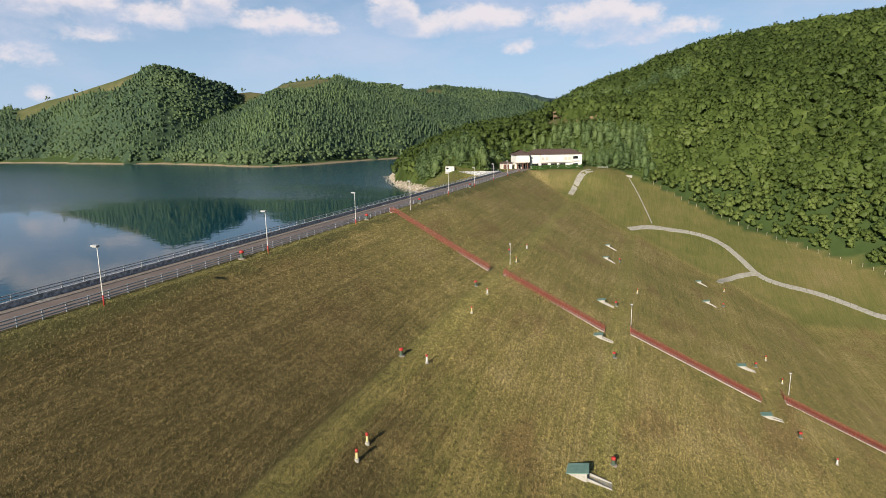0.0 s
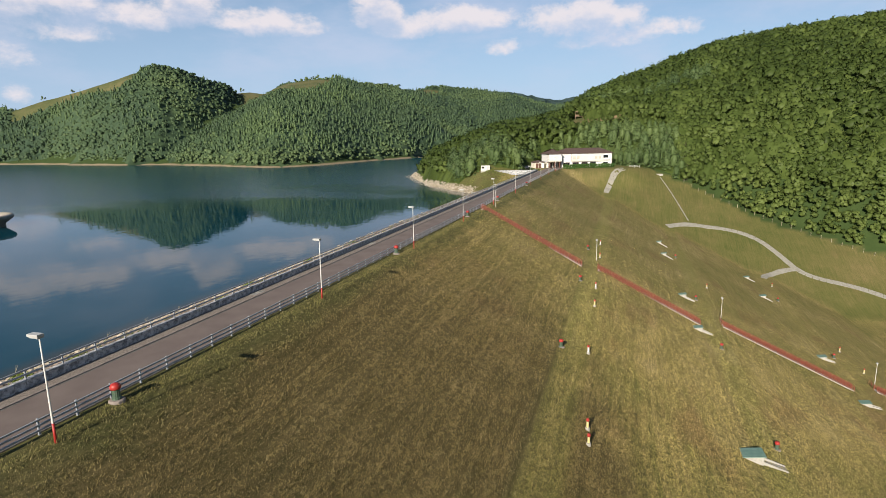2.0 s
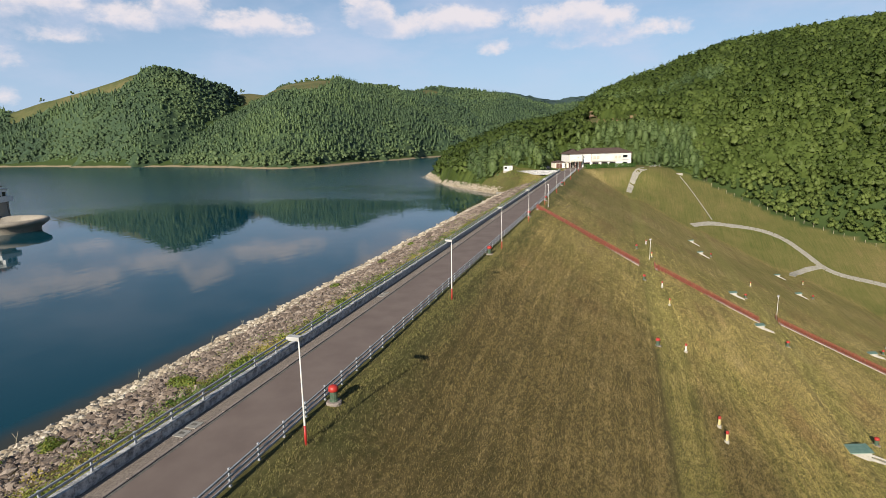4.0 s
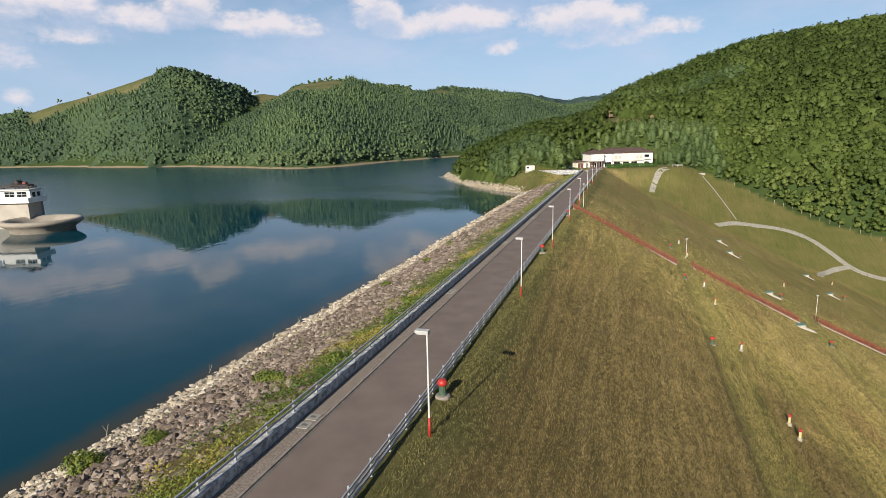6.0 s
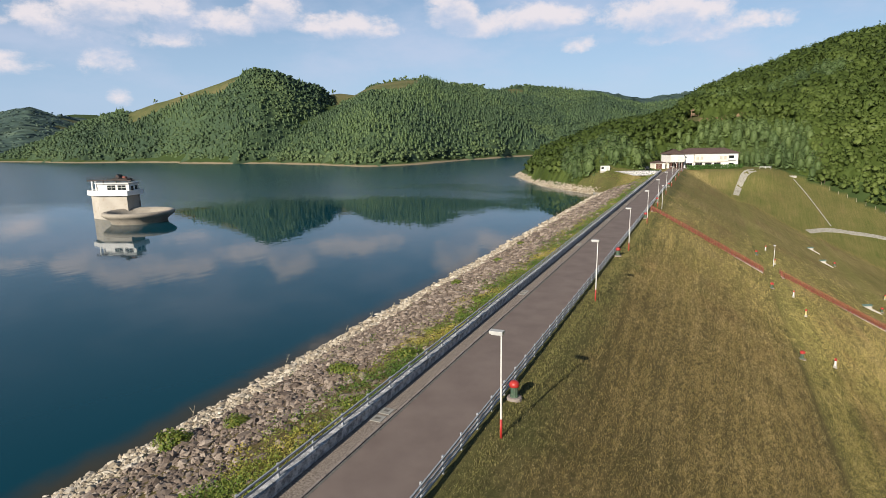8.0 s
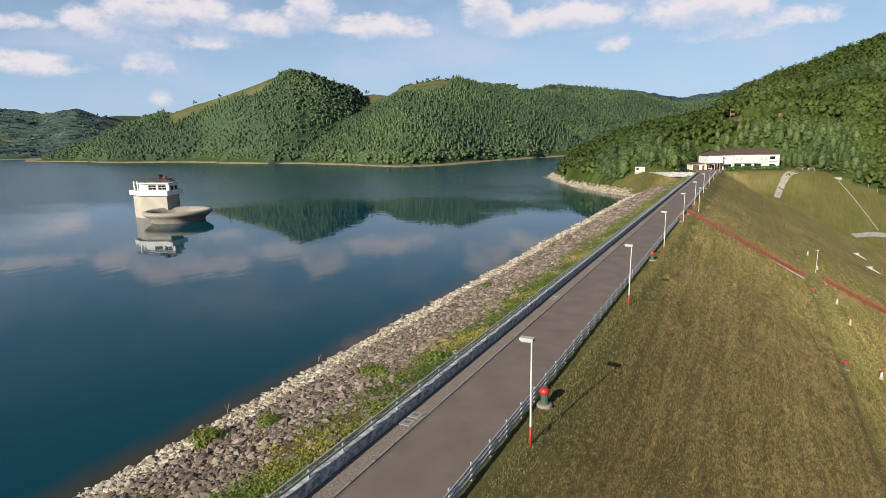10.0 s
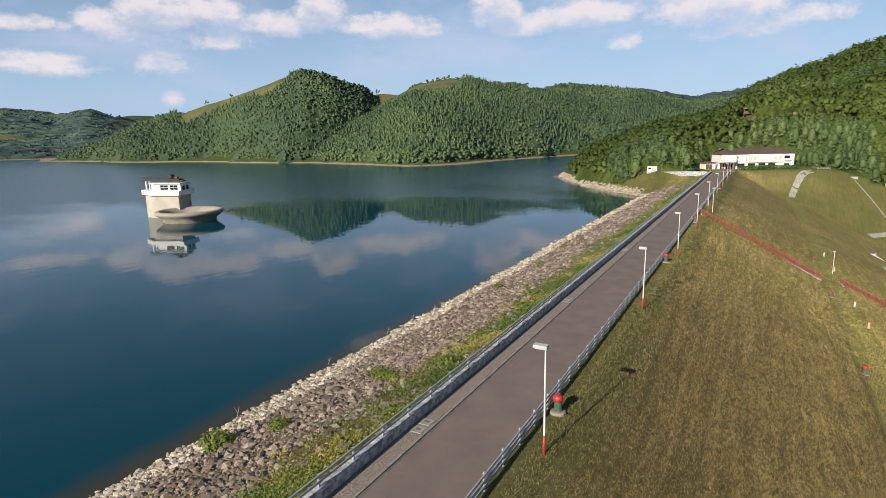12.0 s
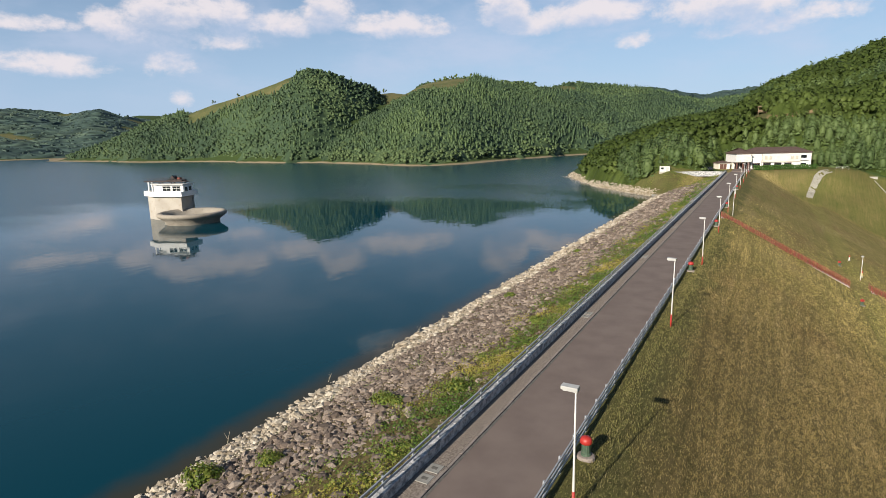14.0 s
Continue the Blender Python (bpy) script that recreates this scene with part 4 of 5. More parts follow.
def hip_roof_bm(bm, x0, x1, y0, y1, z0, z1, over=.6, gable=False):
    x0, x1, y0, y1 = x0 - over, x1 + over, y0 - over, y1 + over
    d = (y1 - y0) / 2
    i = 0.0 if gable else d * .8
    base = [bm.verts.new(p) for p in ((x0, y0, z0), (x1, y0, z0), (x1, y1, z0), (x0, y1, z0))]
    low = [bm.verts.new((v.co.x, v.co.y, z0 - .22)) for v in base]
    r = [bm.verts.new((x0 + i, (y0 + y1) / 2, z1)), bm.verts.new((x1 - i, (y0 + y1) / 2, z1))]
    bm.faces.new([base[0], base[1], r[1], r[0]])
    bm.faces.new([base[2], base[3], r[0], r[1]])
    bm.faces.new([base[1], base[2], r[1]])
    bm.faces.new([base[3], base[0], r[0]])
    for k in range(4):
        bm.faces.new([low[k], low[(k + 1) % 4], base[(k + 1) % 4], base[k]])
    bm.faces.new(low[::-1])


def window_on(parent, x0, x1, y, z0, z1, frame_mat=None, glass=None, bars=1):
    """A window in a wall that faces -y: frame, pane and glazing bars."""
    f = box_part("window", (x0 - .12, y - .06, z0 - .12), (x1 + .12, y + .05, z1 + .12), frame_mat or MAT_PUTTY, parent)
    box_part("pane", (x0, y - .075, z0), (x1, y - .062, z1), glass or MAT_GLASS, f, "dark glass")
    for k in range(bars):
        x = x0 + (x1 - x0) * (k + 1) / (bars + 1)
        box_part("glazing_bar", (x - .04, y - .10, z0), (x + .04, y - .077, z1), frame_mat or MAT_PUTTY, f)
    return f


box_part("wall", (11.6, 0, -.6), (40.7, 12, 7.2), MAT_HOUSE, house, "white rendered main block", .03)
bm = bmesh.new()
hip_roof_bm(bm, 11.6, 40.7, 0, 12, 7.42, 10.0)
part("roof", bm, MAT_ROOF, house, "brown hipped tile roof")
box_part("bay", (17.2, -.7, 3.0), (35.0, -.004, 6.7), MAT_CREAM, house, "cream projecting upper bay", .03)
for x in (18.0, 20.2, 30.4, 32.6):
    window_on(house, x, x + 1.3, -.7, 4.2, 5.8, MAT_CREAM, MAT_BLIND, 1)
for x0, x1 in ((12.8, 16.2), (18.0, 21.3), (23.2, 26.4), (28.0, 31.2)):
    window_on(house, x0, x1, 0, .25, 2.45, MAT_BRICK, MAT_GLASS, 2)
for z0, z1 in ((.3, 2.3), (3.9, 6.1)):
    # Flat dark panel on the wall in place of the loggia's opening.
    box_part("loggia", (35.6, -.03, z0), (38.3, .02, z1), MAT_GLASS, house, "dark flat panel for the loggia")
    box_part("balcony", (35.3, -1.1, z0 - .25), (38.6, -.004, z0 + .75), MAT_HOUSE, house, "white balcony front")
for x in (11.75, 17.0, 40.5):
    tube_part("downpipe", (x, -.12, 0), (x, -.12, 7.2), .07, MAT_ROOF, house)
box_part("wing", (3.3, -3.4, 3.2), (10.2, 8.0, 7.3), MAT_HOUSE, house, "white upper storey of the entrance wing", .03)
box_part("sign_panel", (3.1, -3.75, 3.4), (10.4, -3.42, 6.3), MAT_CREAM, house, "plain cream fascia panel", .03)
bm = bmesh.new()
hip_roof_bm(bm, 3.3, 10.2, -3.4, 8.0, 7.5, 9.8)
part("roof", bm, MAT_ROOF, house, "brown hipped tile roof")
box_part("entrance_wall", (3.6, .8, -.6), (9.8, 8.0, 3.19), MAT_CREAM, house)
for x in (3.9, 6.8, 9.4):
    box_part("column", (x - .3, -3.2, -.6), (x + .3, -2.6, 3.19), MAT_BRICK, house, "brown clad column")
for x in (4.7, 7.4):
    window_on(house, x, x + 1.7, .8, .1, 2.5, MAT_BRICK, MAT_GLASS, 1)
# Dark block in place of the recess, its shade put into the colour.
box_part("link", (10.22, 1.0, -.6), (11.58, 8.0, 7.0), MAT_GLASS, house, "dark block for the shaded recess between wing and house")
garage = thing("garage", pose(-13.3, 285.6, 0.15, 0, 0, 27.3), "low garage with brown boarded doors beside the house", "garage")
box_part("wall", (-.4, 0, -.6), (4.9, 6, 2.9), MAT_CREAM, garage)
for x in (.1, 1.75):
    box_part("door", (x, -.08, -.1), (x + 1.5, -.004, 2.5), MAT_BRICK, garage)
box_part("pier", (3.45, -.3, -.6), (4.7, -.004, 2.6), MAT_HOUSE, garage, "white pier")
bm = bmesh.new()
hip_roof_bm(bm, -.4, 4.9, 0, 6, 3.1, 4.0, .4)
part("roof", bm, MAT_ROOF, garage)

# ---- wooden lookout on the hillside ----
zc = ground_z(1.5, 378) - .4
look_out = thing("lookout_hut", pose(1.5, 378, zc, 0, 0, 10), "small open timber lookout hut on the hillside", "hut")
for x in (-2.2, 2.2):
    for y in (-1.8, 1.8):
        box_part("post", (x - .14, y - .14, -1.5), (x + .14, y + .14, 4.4), MAT_WOOD, look_out)
box_part("deck", (-2.6, -2.2, 1.2), (2.6, 2.2, 1.4), MAT_WOOD, look_out)
for z in (1.75, 2.15, 2.5):
    box_part("board", (-2.5, -2.1, z - .14), (2.5, -2.02, z + .14), MAT_WOOD, look_out)
bm = bmesh.new()
hip_roof_bm(bm, -2.3, 2.3, -1.9, 1.9, 4.4, 5.4, .5)
part("roof", bm, MAT_WOOD, look_out, "weathered shingle roof")

# ---- by the shore ----
zb = ground_z(-35, 261)
kiosk = thing("instrument_cabin", pose(-35, 261.5, zb - .1, 0, 0, 14), "white sheet metal cabin with roof masts on grass", "cabin")
box_part("body", (-2.2, -1.3, 0.15), (2.2, 1.3, 2.7), MAT_WHITE, kiosk, bev=.04)
box_part("base", (-2.4, -1.5, -.8), (2.4, 1.5, .149), MAT_CONCRETE, kiosk)
box_part("door", (.6, -1.34, .2), (1.6, -1.303, 2.3), MAT_LAMP, kiosk)
box_part("window", (-1.8, -1.33, 1.3), (-.6, -1.303, 2.2), MAT_GLASS, kiosk)
for x in (-2.3, -.8, .7, 2.2):
    tube_part("mast", (x * .85, 0, 2.65), (x * .85, 0, 4.3), .06, MAT_STEEL, kiosk, sides=6)
tube_part("mast_rail", (-1.95, 0, 3.9), (1.87, 0, 3.9), .045, MAT_STEEL, kiosk, sides=6)

low = tagged(new("wall_end"), "low pale concrete wall at the end of the dam", "wall", kind="structure")
pts = [(-31, 262.0), (-24, 265.5), (-17, 267.8), (-11.5, 267.5), (-9.3, 263.5)]
for (x0, y0), (x1, y1) in zip(pts, pts[1:]):
    L, a = math.hypot(x1 - x0, y1 - y0), math.degrees(math.atan2(y1 - y0, x1 - x0))
    z = min(ground_z(x0, y0), ground_z(x1, y1))
    box_part("panel", (0.01, -.22, -1.5), (L - .01, .22, .85), MAT_OLD_CONCRETE, low, bev=.03).matrix_basis = pose(x0, y0, max(z, -.6), 0, 0, a)

boat = thing("slipway_slab", pose(-33.6, 237.8, -8.55, 0, 3, 24), "pale concrete slab at the water's edge", "slab")
box_part("slab", (-2.6, -1.0, -.5), (2.6, 1.0, .35), MAT_COVER, boat, bev=.05)

car = thing("parked_car", pose(-17.0, 278.2, ground_z(-17.0, 278.2) - .02, 0, 0, 20), "dark off road car parked by the garage", "car")
bm = bmesh.new()
box_bm(bm, (-.85, -2.0, .45), (.85, 2.0, 1.05))
bevel(bm, .12, 2)
part("body", bm, MAT_CAR, car)
bm = bmesh.new()
v = box_bm(bm, (-.75, -1.2, 1.0), (.75, 1.7, 1.75))
for q in v:
    if q.co.z > 1.4:
        q.co.x *= .85
        q.co.y *= .88
bevel(bm, .08, 2)
part("cabin", bm, MAT_GLASS, car, "dark glazed cabin")
for x in (-.8, .8):
    for y in (-1.25, 1.25):
        wheel = tube_part("wheel", (x - .1, y, .36), (x + .1, y, .36), .36, MAT_STEEL, car, sides=14)
        tube_part("rim", (x - .11, y, .36), (x + .11, y, .36), .19, MAT_LAMP, wheel, sides=10)

# ---- paths on the lower face ----


def footpath(name, pts, width, step, label, lift=.10):
    """Slabs laid along a smooth line on the ground, each an own piece."""
    holder = tagged(new(name), label, "path", kind="structure")
    pts = np.array(pts, float)
    for _ in range(3):
        q = np.empty((2 * len(pts) - 2, 2))
        q[0::2], q[1::2] = pts[:-1] * .75 + pts[1:] * .25, pts[:-1] * .25 + pts[1:] * .75
        pts = np.vstack([pts[:1], q, pts[-1:]])
    seg = np.hypot(*np.diff(pts, axis=0).T)
    s = np.concatenate([[0], np.cumsum(seg)])
    n = int(s[-1] / step)
    for k in range(n):
        e = [np.array([np.interp(u, s, pts[:, 0]), np.interp(u, s, pts[:, 1])]) for u in ((k + .015) * step, (k + .985) * step)]
        d = e[1] - e[0]
        nrm = np.array([-d[1], d[0]]) / np.linalg.norm(d) * width * random.uniform(.46, .54)
        bm = bmesh.new()
        top, bot = [], []
        for p_ in (e[0] - nrm, e[1] - nrm, e[1] + nrm, e[0] + nrm):
            z = ground_z(*p_) + lift + random.uniform(-.02, .02)
            top.append(bm.verts.new((p_[0], p_[1], z)))
            bot.append(bm.verts.new((p_[0], p_[1], z - .5)))
        bm.faces.new(top)
        for i in range(4):
            bm.faces.new([bot[i], bot[(i + 1) % 4], top[(i + 1) % 4], top[i]])
        part("slab", bm, MAT_SLAB, holder)


footpath("path_main", [(51.7, 253.5), (58, 259), (65.8, 262.6), (80.3, 264.2), (90.5, 260.5), (97.2, 250.7), (102.3, 241.0), (109, 238.0), (121.7, 237.2),
                       (132, 233.8), (143, 229.0), (156, 222), (172, 210)], 2.7, 2.4, "curving path of pale concrete slabs on the lower face")
footpath("path_branch", [(101.5, 242.0), (97, 239.5), (92.5, 236.0), (88, 230.5), (86.2, 223.5)], 2.4, 1.6, "short curving branch of slab path")
footpath("path_upper", [(32.0, 288.0), (29.2, 285.6), (26.8, 281.5), (24.8, 275.5), (23.6, 267.5)], 2.5, 1.9, "flight of pale slabs below the house")
footpath("path_drain", [(50.1, 300.2), (54.0, 290.0), (58.2, 275.9), (61.6, 263.8)], 0.5, 2.0, "narrow concrete drain down the bank", .16)
head_wall = thing("drain_headwall", pose(49.8, 301.6, ground_z(49.8, 301.6), 0, 0, 12), "pale concrete headwall at the drain's top", "wall")
box_part("wall", (-1.7, -.25, -.8), (1.7, .25, .8), MAT_CONCRETE, head_wall, bev=.04)
barrier = thing("pipe_barrier", pose(37.0, 294.5, ground_z(37.0, 294.5), 0, 0, 8), "white pipe barrier at the top of the slabs", "barrier")
for x in (-2.5, 0, 2.5):
    tube_part("post", (x, 0, -.2), (x, 0, 1.1), .06, MAT_WHITE, barrier, sides=6)
for z in (1.1, .6):
    tube_part("bar", (-2.5, 0, z), (2.5, 0, z), .05, MAT_WHITE, barrier, sides=6)

# ---- wire fence below the wood ----
FENCE = np.array([(62, 300.5), (79, 289), (98, 277.8), (120, 268.5), (141.5, 261), (152, 252), (175, 236), (200, 214)])
fence = thing("wire_fence", pose(0, 0, 0), "wire fence on pale wooden posts below the wood", "fence")
s = np.concatenate([[0], np.cumsum(np.hypot(*np.diff(FENCE, axis=0).T))])
prev, fpost = None, None
wires = bmesh.new()
for k in range(int(s[-1] / 4.0)):
    x, y = np.interp(k * 4.0, s, FENCE[:, 0]), np.interp(k * 4.0, s, FENCE[:, 1])
    z = ground_z(x, y)
    m = pose(x, y, z, random.uniform(-4, 4), random.uniform(-4, 4), random.uniform(0, 90))
    if fpost is None:
        fpost = tube_part("post", (0, 0, -.4), (0, 0, 1.75), .085, MAT_POST, fence, sides=6)
        fpost.matrix_basis = m
    else:
        again(fpost, fence, m)
    if prev:
        for h in (.5, 1.0, 1.5):
            tube_bm(wires, (prev[0], prev[1], prev[2] + h), (x, y, z + h), .012, sides=3, caps=False)
    prev = (x, y, z)
part("wire", wires, MAT_STEEL, fence)

# ---- leaf sprays and crowns ----
rng = np.random.default_rng(7)
ICO_V = np.array([(0, 0, -1), (.72, -.53, -.45), (-.28, -.85, -.45), (-.89, 0, -.45), (-.28, .85, -.45), (.72, .53, -.45),
                  (.28, -.85, .45), (-.72, -.53, .45), (-.72, .53, .45), (.28, .85, .45), (.89, 0, .45), (0, 0, 1)])
ICO_F = np.array([(0, 1, 2), (1, 0, 5), (0, 2, 3), (0, 3, 4), (0, 4, 5), (1, 5, 10), (2, 1, 6), (3, 2, 7), (4, 3, 8), (5, 4, 9),
                  (1, 10, 6), (2, 6, 7), (3, 7, 8), (4, 8, 9), (5, 9, 10), (6, 10, 11), (7, 6, 11), (8, 7, 11), (9, 8, 11), (10, 9, 11)])


def cards(points, normals, size, rng):
    """A ragged leaf spray (two triangles folded) at each point."""
    n = len(points)
    a = np.cross(normals, rng.normal(size=(n, 3)))
    a /= np.linalg.norm(a, axis=1, keepdims=True) + 1e-9
    b = np.cross(normals, a)
    s = size * rng.uniform(0.6, 1.3, (n, 1))
    k = rng.uniform(0.5, 1.0, (n, 4, 1))
    lift = normals * s * rng.uniform(-.25, .35, (n, 1))
    v = np.stack([points - a * s * k[:, 0] - lift, points - b * s * k[:, 1] + lift * .5, points + a * s * k[:, 2] - lift,
                  points + b * s * k[:, 3] + lift * .5], 1)
    f = np.arange(n * 4).reshape(n, 4)
    return v.reshape(-1, 3), np.concatenate([f[:, [0, 1, 2]], f[:, [0, 2, 3]]])


def unit(v):
    return v / (np.linalg.norm(v, axis=1, keepdims=True) + 1e-9)


def join(pieces):
    vs, fs, ns, off = [], [], [], 0
    for v, f, n in pieces:
        vs.append(v)
        fs.append(f + off)
        ns.append(n)
        off += len(v)
    return np.concatenate(vs), np.concatenate(fs), np.concatenate(ns)


def broadleaf(n, size, rng, lobes=5, spread=.19, inside=.9):
    """Crown of unit height: rounded leafy lobes with loose sprays on them. Gives points, faces and normals."""
    c = rng.normal(size=(lobes, 3)) * (spread, spread, 0.08) + (0, 0, 0.42)
    c[:, 2] += np.linspace(.24, -.16, lobes)
    c[0] = (rng.normal() * .05, rng.normal() * .05, 0.70)
    rad = rng.uniform(0.16, 0.26, lobes)
    mid = np.array((0, 0, .38))
    i = rng.integers(0, lobes, n)
    d = rng.normal(size=(n, 3))
    d[:, 2] = d[:, 2] * .8 + .25
    d = unit(d)
    p = c[i] + d * (rad[i] * rng.uniform(0.84, 1.14, n))[:, None]
    soft = unit(d * .5 + unit(p - mid) * .4 + rng.normal(size=(n, 3)) * .25 + (0, 0, .3))
    v, f = cards(p, unit(d + rng.normal(size=(n, 3)) * 0.35), size, rng)
    parts = [(v, f, np.repeat(soft, 4, 0))]
    for k in range(lobes):
        v = ICO_V * (rad[k] * inside * rng.uniform(.75, 1.2, (12, 1))) + c[k]
        parts.append((v, ICO_F, unit(ICO_V * .5 + unit(v - mid) * .4 + rng.normal(size=(12, 3)) * .25 + (0, 0, .3))))
    return join(parts)


def conifer(n, size, rng, wide=0.19, bottom=0.06, blunt=0.85, bushy=False, tiers=9):
    """Unit-high pine or spruce: sprays on drooping whorls round a cone. Gives points, faces and normals."""
    t = rng.integers(0, tiers, n)
    h = bottom + (1 - bottom) * ((t + rng.uniform(0, .5, n)) / tiers)
    h = np.where(rng.uniform(size=n) < 0.2, bottom + (1 - bottom) * rng.uniform(0, 1, n) ** 1.3, h)
    R = (wide * (1 - h ** 2 if bushy else 1 - h) ** blunt + 0.012) * rng.uniform(0.6, 1.15, n)
    a = rng.uniform(0, 6.2832, n)
    p = np.stack([R * np.cos(a), R * np.sin(a), h - R * .18], 1)
    d = unit(np.stack([np.cos(a), np.sin(a), np.full(n, .45)], 1) + rng.normal(size=(n, 3)) * .3)
    v, f = cards(p, d, size * (0.5 + 0.6 * (1 - h))[:, None], rng)
    parts = [(v, f, np.repeat(unit(d + rng.normal(size=(n, 3)) * .15), 4, 0))]
    v = ICO_V * (wide * .6, wide * .6, .40) * rng.uniform(.8, 1.1, (12, 1)) + (0, 0, .42)
    parts.append((v, ICO_F, unit(ICO_V * (1, 1, .5))))
    return join(parts)


def canopy(x0, x1, y0, y1, step, keep, rise, tint_size, seed):
    """The closed, lumpy leaf roof of a wood, from which the single crowns stand out."""
    x, y = np.meshgrid(np.arange(x0, x1, step), np.arange(y0, y1, step))
    shape_ = x.shape
    x = x.ravel() + rng.uniform(-.3, .3, x.size) * step
    y = y.ravel() + rng.uniform(-.3, .3, y.size) * step
    z = height(x, y)
    k = keep(x, y, z) & (z > WATER + 3.2)
    top = z + np.where(k, rise(x, y) * (.8 + .9 * fbm(x, y, 9.0, 2, seed)) + rng.normal(size=x.size) * step * .14, -.6)
    f = grid_faces(shape_[1], shape_[0])
    f = f[k[f].any(1)]
    used, f = np.unique(f, return_inverse=True)
    f = f.reshape(-1, 4)
    p = np.stack([x, y, top], 1)[used]
    nx_, ny_ = (height(p[:, 0] - 6, p[:, 1]) - height(p[:, 0] + 6, p[:, 1])) / 12, (height(p[:, 0], p[:, 1] - 6) - height(p[:, 0], p[:, 1] + 6)) / 12
    up = unit(np.stack([nx_, ny_, np.ones(len(p))], 1) + rng.normal(size=(len(p), 3)) * .3)
    # Tint is lowered: shade in the gaps between crowns is put into the colour.
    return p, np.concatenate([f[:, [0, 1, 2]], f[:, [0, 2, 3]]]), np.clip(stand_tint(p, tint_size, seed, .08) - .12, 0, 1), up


def in_sight(p, tall):
    """False for trees behind a hill, seen from two points on the camera's flight."""
    seen = np.zeros(len(p), bool)
    for ex, ey, ez in ((55.0, -13.0, 18.0), (8.0, -28.0, 18.5)):
        r = np.hypot(p[:, 0] - ex, p[:, 1] - ey)
        block = np.full(len(p), -9.0)
        for f in np.linspace(.25, .97, 30):
            q = height(ex + (p[:, 0] - ex) * f, ey + (p[:, 1] - ey) * f)
            block = np.maximum(block, (q - ez) / (r * f))
        seen |= (p[:, 2] + tall - ez) / r > block - .002
    return seen


def wood(name, protos, pos, tall, wide, tint, mat, label, roof=None):
    """Many trees joined into one object: protos are unit trees."""
    k = in_sight(pos, tall + 3)
    pos, tall, wide, tint = pos[k], tall[k], wide[k], tint[k]
    n = len(pos)
    pick = rng.integers(0, len(protos), n)
    turn = rng.uniform(0, 6.283, n)
    V, F, T, N, off = [], [], [], [], 0
    for k, (pv, pf, pn) in enumerate(protos):
        s = np.nonzero(pick == k)[0]
        if not len(s):
            continue
        c, sn = np.cos(turn[s])[:, None], np.sin(turn[s])[:, None]
        x = (pv[:, 0] * c - pv[:, 1] * sn) * wide[s][:, None] + pos[s, 0:1]
        y = (pv[:, 0] * sn + pv[:, 1] * c) * wide[s][:, None] + pos[s, 1:2]
        z = pv[:, 2] * tall[s][:, None] + pos[s, 2:3]
        V.append(np.stack([x, y, z], 2).reshape(-1, 3))
        F.append((pf[None] + (np.arange(len(s)) * len(pv))[:, None, None] + off).reshape(-1, 3))
        T.append(np.repeat(tint[s], len(pv)))
        N.append(np.stack([pn[:, 0] * c - pn[:, 1] * sn, pn[:, 0] * sn + pn[:, 1] * c, pn[:, 2] + 0 * c], 2).reshape(-1, 3))
        off += len(s) * len(pv)
    if roof:
        V.append(roof[0])
        F.append(roof[1] + off)
        T.append(roof[2])
        N.append(roof[3])
    ob = mesh_object(name, np.concatenate(V), np.concatenate(F), mat, True, {"tint": np.concatenate(T)}, normals=np.concatenate(N))
    return tagged(ob, label, "trees", kind="stuff")


def scatter(x0, x1, y0, y1, step, keep):
    """Jittered grid of points where keep(x, y, z) holds."""
    x, y = np.meshgrid(np.arange(x0, x1, step), np.arange(y0, y1, step))
    x = x.ravel() + rng.uniform(-.48, .48, x.size) * step
    y = y.ravel() + rng.uniform(-.48, .48, y.size) * step
    z = height(x, y)
    k = keep(x, y, z)
    return np.stack([x[k], y[k], z[k]], 1)


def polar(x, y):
    dx, dy = x - VIEW_HUB[0], y - VIEW_HUB[1]
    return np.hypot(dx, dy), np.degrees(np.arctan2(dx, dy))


def stand_tint(p, size, seed, spread=.17):
    return np.clip(0.5 + fbm(p[:, 0], p[:, 1], size, 3, seed) * 1.5 + rng.normal(size=len(p)) * spread, 0, 1)


# ---- riprap on the upstream slope ----
def stones(n, size):
    """n broken stones as (n,12,3) about the origin."""
    v = ICO_V[None] * rng.uniform(.62, 1.25, (n, 12, 1)) + rng.normal(size=(n, 12, 3)) * .10
    v = v * (rng.uniform(.7, 1.35, (n, 1, 3)) * (1, 1, .62)) * size.reshape(-1, 1, 1) * .5
    a = rng.uniform(0, 6.28, n)
    c, s = np.cos(a)[:, None], np.sin(a)[:, None]
    return np.stack([v[..., 0] * c - v[..., 1] * s, v[..., 0] * s + v[..., 1] * c, v[..., 2]], 2)


def stone_field(name, x, y, z, size, mat, parent, label):
    v = stones(len(x), size) + np.stack([x, y, z], 1)[:, None, :]
    f = (ICO_F[None] + (np.arange(len(x)) * 12)[:, None, None]).reshape(-1, 3)
    ob = mesh_object(name, v.reshape(-1, 3), f, mat)
    ob.parent = parent
    return tagged(ob, label, kind="stuff")


riprap = tagged(new("riprap"), "sloping bank of dumped broken riprap stone", "riprap", kind="structure")


def slope_z(x):
    return -0.55 + (x + 10.0) * 0.345


def band(x, y):
    """Where the pale, washed stone ends."""
    return -30.0 + fbm(x * 0 + 3.1, y, 14.0, 3, 9) * 3.0


pale, dark = [], []
